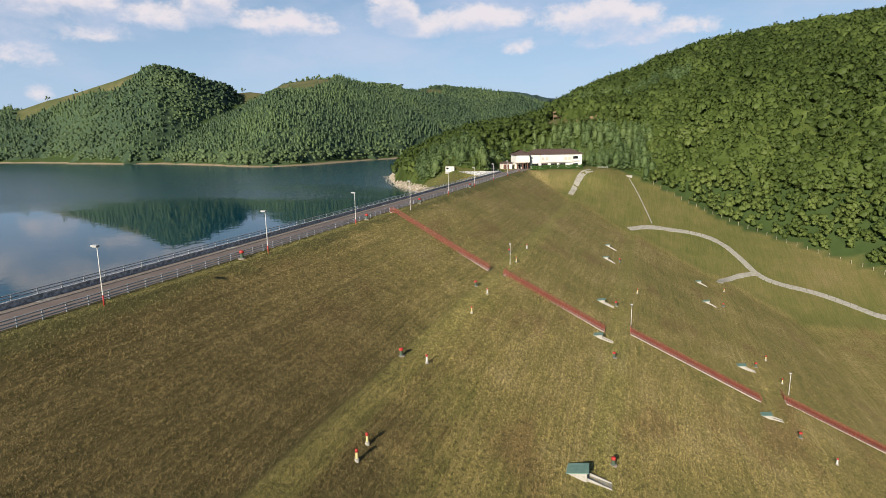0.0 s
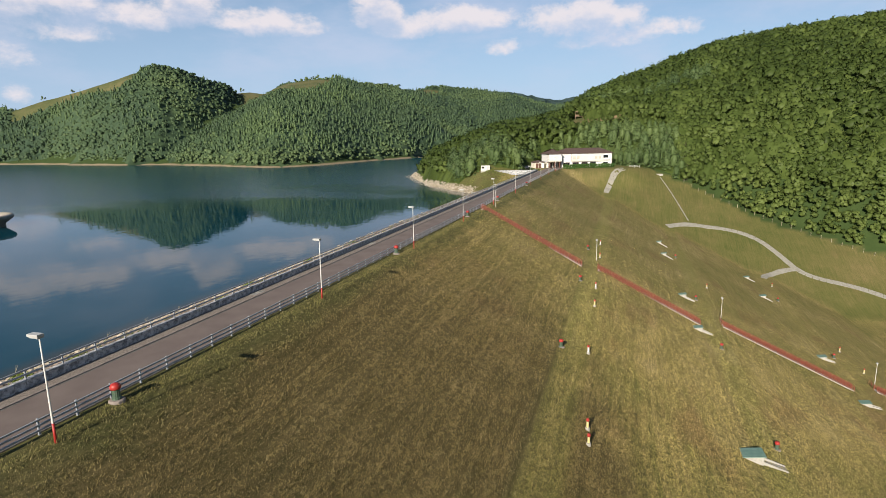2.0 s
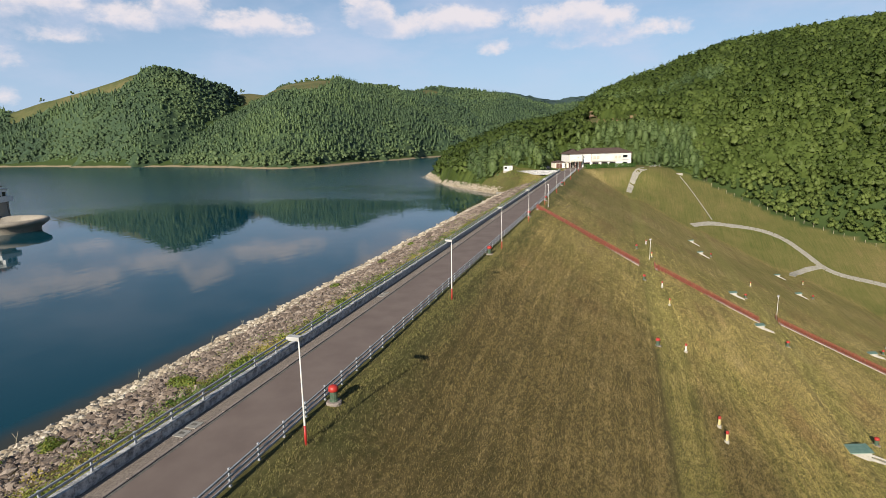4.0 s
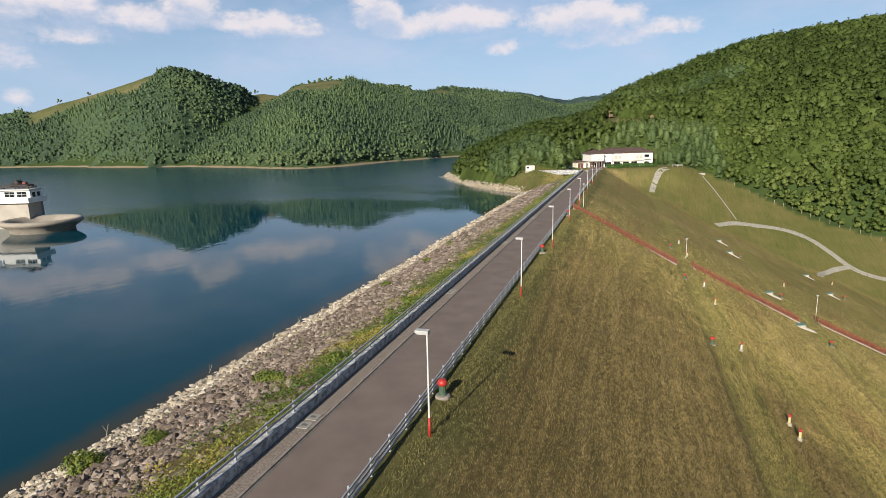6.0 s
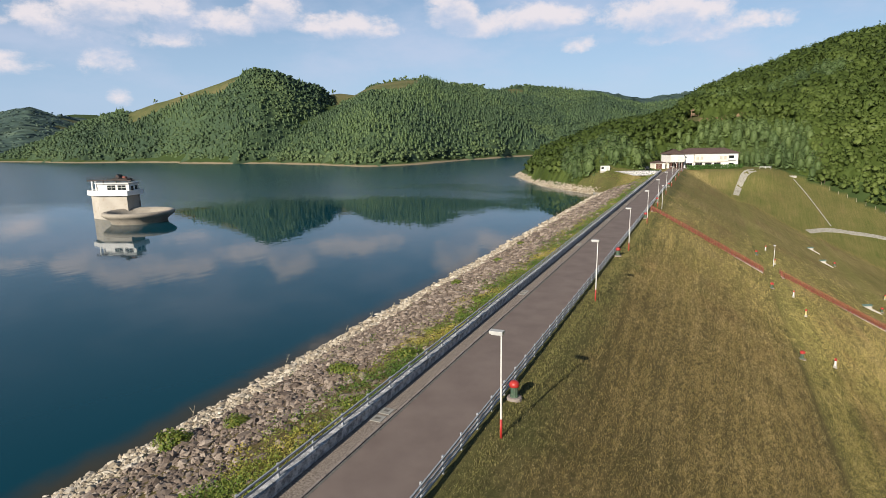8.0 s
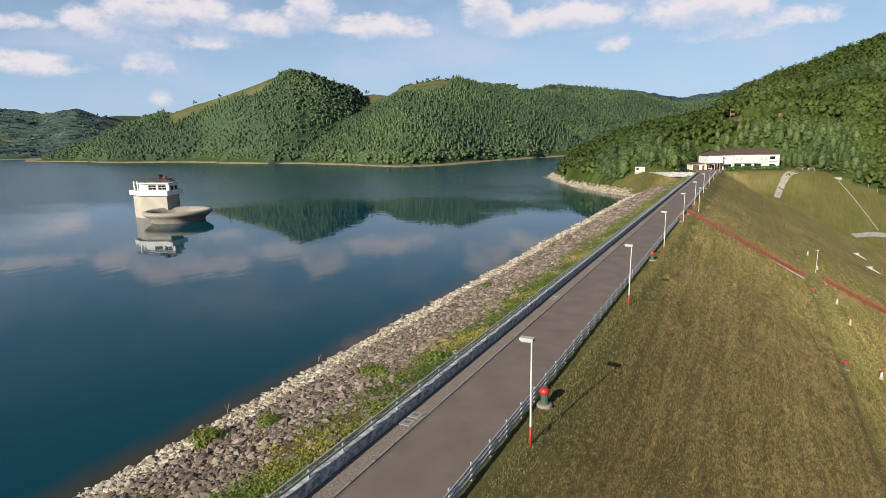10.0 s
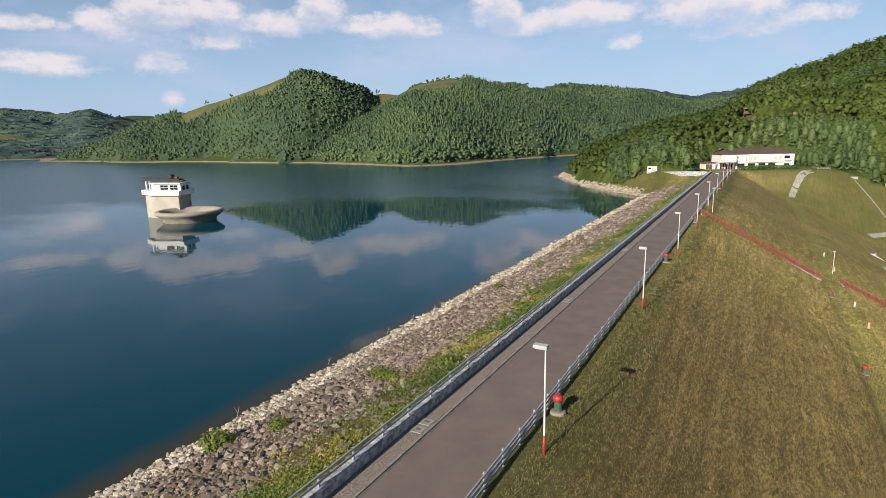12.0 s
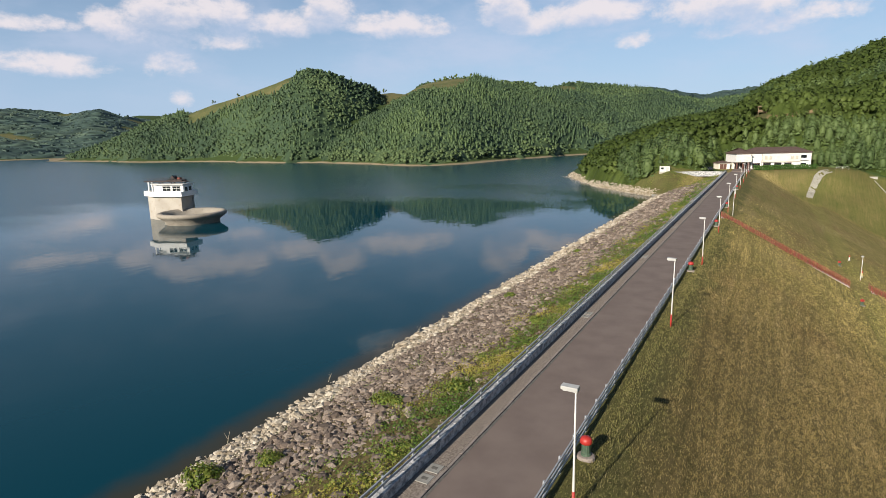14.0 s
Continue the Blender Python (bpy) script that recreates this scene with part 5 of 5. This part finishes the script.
for y0, y1, step in ((-30, -8, .5), (-8, 36, .30), (36, 100, .52), (100, 246, .82)):
    gx_, gy_ = np.meshgrid(np.arange(-38.5, -10.5, step), np.arange(y0, y1, step))
    x = gx_.ravel() + rng.uniform(-.5, .5, gx_.size) * step
    y = gy_.ravel() + rng.uniform(-.5, .5, gx_.size) * step
    size = step * np.minimum(rng.lognormal(-.06, .62, len(x)), 3.0 if step < .5 else 1.9)
    weedy = fbm(x, y, 7.0, 3, 23) * 6
    is_pale = x < band(x, y)
    keep = is_pale | (x < -17.2 + weedy) | (rng.uniform(size=len(x)) < .22)
    z = slope_z(x) + size * .05
    for dst, m in ((pale, is_pale & keep), (dark, ~is_pale & keep)):
        dst.append(np.stack([x[m], y[m], z[m], size[m]], 1))
pale, dark = np.concatenate(pale), np.concatenate(dark)
shape = []
for k in range(10):
    me = bpy.data.meshes.new("rock")
    me.from_pydata(stones(1, np.array([1.0]))[0].tolist(), [], ICO_F.tolist())
    shape.append(me)
for rows, mat, lo, hi, most in ((pale, MAT_PALE_ROCK, -2.0, 5.2, 140), (dark, MAT_DARK_ROCK, -5.0, 2.0, 160)):
    near = (rows[:, 1] > lo) & (rows[:, 1] < hi) & (rows[:, 3] > .4)
    ids = np.nonzero(near)[0][:most]
    mine = []
    for me in shape:
        c = me.copy()
        c.materials.append(mat)
        mine.append(c)
    for i in ids:
        x, y, z, q = (float(t) for t in rows[i])
        o = new("rock", mine[int(i) % 10])
        o.parent = riprap
        o.matrix_basis = pose(x, y, z, random.uniform(-15, 15), -19 + random.uniform(-15, 15), random.uniform(0, 360)) @ Matrix.Scale(q, 4)
    rest = np.delete(rows, ids, 0)
    stone_field("stones", rest[:, 0], rest[:, 1], rest[:, 2], rest[:, 3], mat, riprap,
                "pale washed stones by the water" if mat is MAT_PALE_ROCK else "grey brown broken stones")
# larger boulders that lie loose on the slope
for x, y, q in ((-17.3, 7.0, 1.3), (-14.4, 4.2, 1.0), (-13.2, 1.5, 1.0), (-12.9, 2.8, .8), (-12.4, 4.0, .9), (-24.0, -1.0, 1.0), (-20.3, 16.0, 1.0), (-12.8, -3.0, 1.0)):
    o = new("boulder", mine[int(q * 10) % 10])
    o.matrix_basis = pose(x, y, slope_z(x) + q * .18, 0, 15, q * 200) @ Matrix.Scale(q, 4)
    tagged(o, "large grey brown boulder lying on the riprap", "boulder", "loose boulders")
# pale stone edge of the bay beyond the dam
SHORE = np.array([(-112, 352), (-100, 331), (-86, 302), (-71, 278), (-58, 261), (-47, 250), (-36, 240)])
t_ = rng.uniform(0, 1, 3000)
s = np.concatenate([[0], np.cumsum(np.hypot(*np.diff(SHORE, axis=0).T))])
x = np.interp(t_ * s[-1], s, SHORE[:, 0]) + rng.normal(size=t_.size) * .3
y = np.interp(t_ * s[-1], s, SHORE[:, 1])
d_ = rng.uniform(-2.5, 6.0, t_.size)
x, y = x + d_ * .82, y + d_ * .57
z = height(x, y)
m = z < -6.3
stone_field("shore_stones", x[m], y[m], np.maximum(z[m], -9.3) + .1, rng.uniform(.45, 1.0, m.sum()), MAT_PALE_ROCK, riprap, "pale stones round the bay")

# ---- weeds and bushes between the stones ----


def clump_cloud(name, x, y, z, tall, tint, mat, label, blades=16, kind="stuff", size=.5):
    n = len(x)
    c = np.repeat(np.stack([x, y, z], 1), blades, 0)
    t = np.repeat(tall, blades)
    off = rng.normal(size=(n * blades, 3)) * np.stack([t * size, t * size, t * .05], 1)
    off[:, 2] = rng.uniform(.15, .9, n * blades) * t
    nn = rng.normal(size=(n * blades, 3)) + (0, -.3, .8)
    nn /= np.linalg.norm(nn, axis=1, keepdims=True)
    v, f = cards(c + off, nn, (t * .17)[:, None], rng)
    ob = mesh_object(name, v, f, mat, False, {"tint": np.repeat(np.repeat(tint, blades), 4)})
    return tagged(ob, label, "plants", kind=kind)


n = 13000
y = rng.uniform(0, 1, n) ** 1.6 * 265 - 14
x = -9.6 - rng.gamma(2.3, 1.8, n)
weedy = fbm(x, y, 7.0, 3, 23) * 6
k = (x > -18.5 + weedy * 1.3) & (x > -25)
x, y = x[k], y[k]
k = rng.uniform(size=len(x)) < .62 + fbm(x, y, 3.0, 3, 27) * 1.6
x, y = x[k], y[k]
clump_cloud("weeds", x, y, slope_z(x), rng.uniform(.22, .66, len(x)), np.clip(.38 + fbm(x, y, 6.0, 3, 29) * 1.9 + rng.normal(size=len(x)) * .12, 0, 1), MAT_WEED,
            "green and yellow weeds growing along the parapet", 11)
n = 900
x, y = rng.uniform(-30, -13, n), rng.uniform(-12, 230, n)
k = fbm(x, y, 9.0, 3, 33) > .13
clump_cloud("sparse_weeds", x[k], y[k], slope_z(x[k]), rng.uniform(.3, .7, k.sum()), rng.uniform(.1, .5, k.sum()), MAT_WEED, "scattered green weeds between stones")


def bush(x, y, z, r, mat=None, label="low green bush growing between the stones"):
    n = int(420 * r)
    d = rng.normal(size=(n, 3))
    d[:, 2] = np.abs(d[:, 2])
    d /= np.linalg.norm(d, axis=1, keepdims=True)
    p = d * rng.uniform(.45, 1.0, (n, 1)) * (r, r * .8, r * .62)
    v, f = cards(p, d + rng.normal(size=(n, 3)) * .4, np.full((n, 1), .10 * r ** .5), rng)
    ob = mesh_object("bush", v, f, mat or MAT_WEED, False, {"tint": np.repeat(rng.uniform(.2, .6, n), 4)})
    ob.location = (x, y, z)
    return tagged(ob, label, "bush", "bushes on the bank")


for x, y, r in ((-29.2, 0.2, 1.7), (-24.3, 2.6, 1.15), (-21.0, 13.0, 1.2), (-19.0, 12.0, .9), (-13.6, 13.2, 1.1), (-26.5, 55.0, 1.0), (-25.0, 72.0, 1.0), (-27.5, 95.0, .9), (-14.0, 33.0, 1.0)):
    bush(x, y, slope_z(x) + .1, r * 1.2)
n = 1500
x, y = rng.uniform(-56, -12, n), rng.uniform(232, 268, n)
z = height(x, y)
k = (z > -6.8) & (fbm(x, y, 8.0, 3, 39) > -.06) & (z < 1.5)
clump_cloud("scrub", x[k], y[k], z[k], rng.uniform(.3, .8, k.sum()), rng.uniform(.1, .75, k.sum()), MAT_WEED, "rough grass and scrub above the bay")
# driftwood sticks at the water's edge
for x, y, a in ((-35.6, 22.0, 20), (-35.2, 34.5, -35), (-35.0, 41.0, 50), (-34.6, 47.0, 10), (-34.9, 7.0, 75)):
    st = thing("driftwood", pose(x, y, WATER, 0, 0, a), "bleached driftwood stick at the water's edge", "driftwood", "driftwood sticks")
    tube_part("stem", (0, 0, -.3), (.5, .2, 1.0), .035, MAT_POST, st, r1=.015, sides=5)
    tube_part("twig", (.2, .1, .4), (.1, .5, .9), .02, MAT_POST, st, r1=.01, sides=4)

# ---- hedge in front of the house ----
hx, hy = np.interp(rng.uniform(0, 1, 2600), [0, 1], [0, 1]), rng.uniform(-1, 1, 2600)
x, y = 1.5 + hx * 25.5 + hy * .5, 283.6 + hx * 11.2 - hy * .9
z = rng.uniform(-.4, 2.1, 2600) + fbm(x, y, 3.0, 2, 3) * .6 + .1
nn = rng.normal(size=(2600, 3)) + (0, -.8, .5)
nn /= np.linalg.norm(nn, axis=1, keepdims=True)
v, f = cards(np.stack([x, y, z], 1), nn, np.full((2600, 1), .34), rng)
tagged(mesh_object("hedge", v, f, MAT_HEDGE, False, {"tint": np.repeat(rng.uniform(.2, .9, 2600), 4)}), "dense clipped green hedge before the house", "hedge")

# ---- woods ----
LEAFY = [broadleaf(66, 0.080, rng, 5, .21, .80) for _ in range(9)]
LEAFY_FAR = [broadleaf(9, 0.11, rng, 3, .16) for _ in range(8)]
PINES = [conifer(170, 0.062, rng, .30, .05, .75, True, 8) for _ in range(6)]
SPRUCE_FAR = [conifer(20, 0.10, rng, .24, .04, .7) for _ in range(6)]


def near_wood(x, y, z):
    q = np.hypot((x - 8) / 1.35, y - 303)
    bareness = np.hypot((x - 22) / 22, (y - 363 + .1 * (x - 24)) / 13)
    shore = np.interp(x, [-112, -99, -71, -47, -33], [355, 331, 278, 249, 232])
    ok = (y > fence_y(x) + 3) & (q > 19.5) & (bareness > .62 + 1.3 * fbm(x, y, 8.0, 2, 97)) & (np.hypot((x - 1.5) / 7, (y - 366) / 15) > 1)
    ok &= (x > -38) | (y > shore + 8)
    ok &= x > -91 + 6 * fbm(x, y, 10.0, 2, 13)
    ok &= np.hypot(x + 15, y - 285) > 9.5
    ok &= ~((x > -50) & (x < -4) & (y < 265 + np.interp(x, [-50, -38, -22, -4], [-8, 1, 8, 22])))
    ok &= (np.degrees(np.arctan2(x - 55, y + 13)) < 21.5) & (y < 490)
    return ok & ((z > WATER + 1.2) | ((x > 60) & (y > fence_y(x) + 3)))


p = scatter(-108, 226, 190, 490, 4.1, near_wood)
edge_d = p[:, 1] - fence_y(p[:, 0])
pine_zone = (p[:, 0] > -62) & (p[:, 0] < 62) & (p[:, 1] < 352)
conif = fbm(p[:, 0], p[:, 1], 40.0, 3, 41) + np.where(pine_zone, .03, np.where(p[:, 0] < 130, -.16, -.3)) > 0
# the front rows are trees of their own
front = (p[:, 0] > -80) & (p[:, 0] < 66) & (edge_d < 30) & (np.hypot(p[:, 0] + 8, p[:, 1] - 280) > 14) & (rng.uniform(size=len(p)) < .6)
front &= np.cumsum(front) <= 90
solo, pool = p[front], p[~front]
solo_pine, conif = conif[front], conif[~front]


def tree_proto(name, proto, mat, tall, wide, tint, label, group):
    v, f, nv = proto
    e = thing(name, pose(0, 0, 0), label, "tree", group)
    bm = bmesh.new()
    tube_bm(bm, (0, 0, -.8), (.05 * tall / 10, 0, tall * .45), .022 * tall, .014 * tall, 7)
    tube_bm(bm, (.05 * tall / 10, 0, tall * .45), (0, 0, tall * .9), .014 * tall, .004 * tall, 6)
    for k in range(5):
        a, h = k * 2.4, tall * (.35 + .09 * k)
        tube_bm(bm, (0, 0, h), (math.cos(a) * wide * .16, math.sin(a) * wide * .16, h + tall * .09), .007 * tall, .003 * tall, 5)
    part("trunk", bm, MAT_BARK, e)
    c = mesh_object("crown", v * (wide, wide, tall), f, mat, True, {"tint": np.clip(tint + rng.normal(size=len(v)) * .05, 0, 1)}, normals=nv)
    c.parent = e
    return e


protos = {}


def plant(pine, k, m, label="", group=""):
    """A pine or a broadleaf tree at pose m, scale included."""
    key = (bool(pine), k % 4)
    if key not in protos:
        if pine:
            e = tree_proto("pine_tree", PINES[key[1]], MAT_NEEDLE, 8.6, 9.2, .35 + .12 * key[1], "dark green pine tree at the wood's edge", "pines at the wood's edge")
        else:
            e = tree_proto("broadleaf_tree", LEAFY[key[1]], MAT_LEAF, 8.5, 7.4, .45 + .12 * key[1], "leafy green tree at the wood's edge",
                           "broadleaf trees at the wood's edge")
        e.matrix_basis = m
        protos[key] = e
    else:
        e = copy_thing(protos[key], m)
        e.matrix_basis = m
    return tagged(e, label, "tree", group)


for i, (q, pine) in enumerate(zip(solo, solo_pine)):
    sc = random.uniform(.7, 1.25)
    plant(pine, i, pose(q[0], q[1], q[2] - .1, 0, 0, random.uniform(0, 360)) @ Matrix.Diagonal((sc * random.uniform(.9, 1.1), sc, sc, 1)))
p = pool
edge_d = p[:, 1] - fence_y(p[:, 0])
a, b = p[~conif], p[conif]
young = np.clip((a[:, 1] - fence_y(a[:, 0])) / 60, 0, 1)
# Trees below the bare cut are shortened to keep it in the camera's view.
sight_cut = lambda q: np.where((q[:, 0] > -12) & (q[:, 0] < 56) & (q[:, 1] > 338) & (q[:, 1] < 362), .52, 1)
tall = rng.uniform(8.5, 13.0, len(a)) * (.50 + .50 * young) * sight_cut(a)
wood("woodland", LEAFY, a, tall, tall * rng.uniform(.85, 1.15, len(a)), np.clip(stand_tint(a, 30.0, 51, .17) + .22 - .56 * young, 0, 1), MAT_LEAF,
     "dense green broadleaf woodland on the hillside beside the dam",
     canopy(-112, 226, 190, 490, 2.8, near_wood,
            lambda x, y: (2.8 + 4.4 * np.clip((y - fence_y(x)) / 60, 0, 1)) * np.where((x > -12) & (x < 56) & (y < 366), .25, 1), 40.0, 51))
tall = rng.uniform(7.5, 12.0, len(b)) * sight_cut(b)
wood("pine_wood", PINES, b, tall, tall * rng.uniform(.95, 1.3, len(b)), stand_tint(b, 30.0, 52, .16), MAT_NEEDLE, "dark green pine wood above the dam house")


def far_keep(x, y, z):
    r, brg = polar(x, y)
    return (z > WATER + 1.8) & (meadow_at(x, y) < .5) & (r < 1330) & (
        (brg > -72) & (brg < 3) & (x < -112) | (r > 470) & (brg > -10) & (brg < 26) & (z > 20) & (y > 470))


p = scatter(-1330, 260, 380, 1330, 5.3, far_keep)
r, brg = polar(p[:, 0], p[:, 1])
keep = (r < 1100) | (rng.uniform(size=len(p)) < .75)
p, r, brg = p[keep], r[keep], brg[keep]
spur = (brg > -42) & (r < np.interp(brg, [-42, -35, -28, -20, -12], [770, 900, 1010, 880, 850]))
conif = fbm(p[:, 0], p[:, 1], 90.0, 3, 43) + np.where(spur, 0.10, -0.10) + rng.normal(size=len(p)) * .06 > 0
conif &= p[:, 2] > 0
a, b = p[~conif], p[conif]
tall = rng.uniform(6.5, 11.5, len(a))
low_bright = .22 * np.clip(1 - (a[:, 2] - WATER) / 22, 0, 1)
wood("far_woodland", LEAFY_FAR, a, tall, tall * rng.uniform(.9, 1.3, len(a)), np.clip(stand_tint(a, 80.0, 61, .13) + low_bright, 0, 1), MAT_FAR_HAZED_LEAF,
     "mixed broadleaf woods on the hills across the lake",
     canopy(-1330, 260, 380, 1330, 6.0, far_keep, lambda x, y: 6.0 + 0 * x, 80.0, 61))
tall = rng.uniform(8.5, 14, len(b))
wood("far_spruce_wood", SPRUCE_FAR, b, tall, tall * rng.uniform(.75, 1.05, len(b)), stand_tint(b, 60.0, 62, .16), MAT_FAR_HAZED_NEEDLE, "planted spruce wood on the spur across the lake")
# lone trees and a row on the bald knoll
for k, (x, y, h) in enumerate(((-573, 807, 9), (-512, 872, 9), (-505, 880, 8), (-497, 884, 9), (-488, 890, 8), (-479, 893, 9), (-455, 903, 11), (-448, 908, 8), (-800, 640, 8), (-742, 640, 7), (-432, 1085, 9))):
    plant(False, k, pose(x, y, ground_z(x, y), 0, 0, k * 50) @ Matrix.Scale(h / 8.5, 4), "lone leafy tree on the bald hilltop meadow", "hilltop trees")


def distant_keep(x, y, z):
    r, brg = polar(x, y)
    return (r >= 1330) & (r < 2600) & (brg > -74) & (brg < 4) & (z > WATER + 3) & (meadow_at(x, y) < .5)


p = scatter(-2500, 60, 300, 2300, 19.0, distant_keep)
p[:, 2] -= 4.0
tall = rng.uniform(9, 15, len(p))
wood("distant_woodland", [broadleaf(5, 0.2, rng, 2, 1) for _ in range(5)], p, tall, tall * rng.uniform(1.1, 1.7, len(p)), stand_tint(p, 150.0, 71, .08), MAT_HAZY_LEAF, "distant woods on the far hills with haze in the leaf colour",
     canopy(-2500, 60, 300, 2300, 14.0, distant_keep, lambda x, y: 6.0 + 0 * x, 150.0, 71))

# ---- grass on the near face ----


def grass_field(name, most, label):
    """Tufts on the upper and middle face, thinner and wider-bladed with the distance from the camera's flight."""
    d = 20.0 * (230.0 / 20.0) ** rng.uniform(0, 1, most)
    a = radians(-30) + rng.uniform(0, 1, most) * radians(78)
    x, y = rng.uniform(8, 52, most) + d * np.sin(a), -26 + d * np.cos(a)
    d = np.hypot(np.minimum(np.abs(x - 10), np.abs(x - 52)) * ((x < 10) | (x > 52)), y + 26)
    d = np.maximum(d, 14)
    keep = (x > -1.4) & (x < 110) & (y < fence_y(x) - 1) & (y > -7 + .75 * np.maximum(x - 2, 0))
    keep &= rng.uniform(size=most) < (.66 + fbm(x * 2.2, y * .10, 1.0, 3, 81) * 1.1) * smoothstep(d, 215, 90)
    flight = np.interp(x, [25, 26, 52, 53, 85, 86], [112.2, 111.6, 111.6, 116, 116, 119])
    keep &= ~((np.abs(y - flight) < 1.15) & (x < 114))
    x, y, d = x[keep], y[keep], d[keep]
    n, B = len(x), 2
    z = height(x, y)
    far = np.repeat(d, B) / 32.0
    base = np.repeat(np.stack([x, y, z], 1), B, 0) + rng.normal(size=(n * B, 3)) * (.05, .09, 0) * np.maximum(far, 1)[:, None]
    h = np.repeat(.090 * rng.lognormal(0, .4, n), B)
    a = rng.uniform(0, 6.28, n * B)
    w_ = .020 * rng.uniform(.6, 1.5, n * B) * np.maximum(far, .7) ** .7
    side = np.stack([np.cos(a) * w_, np.sin(a) * w_, np.zeros(n * B)], 1)
    tip = base + rng.normal(size=(n * B, 3)) * (h * .5)[:, None] * (1, 1, 0) + np.stack([h * .2, 0 * h, h], 1)
    base[:, 2] -= .03
    # every blade's face is turned to the sunny side
    flip = (np.cross(side, tip - base)[:, 1] > 0)[:, None]
    side = np.where(flip, -side, side)
    v = np.stack([base - side, base + side, tip], 1).reshape(-1, 3)
    shade = unit(np.array((.35, -.35, .85)) + rng.normal(size=(n * B, 3)) * .22)
    ob = mesh_object(name, v, np.arange(len(v)).reshape(-1, 3), MAT_STRAW, True, normals=np.repeat(shade, 3, 0))
    return tagged(ob, label, "grass", kind="stuff")


grass_field("grass", 1250000, "short sun dried lawn grass on the dam face")
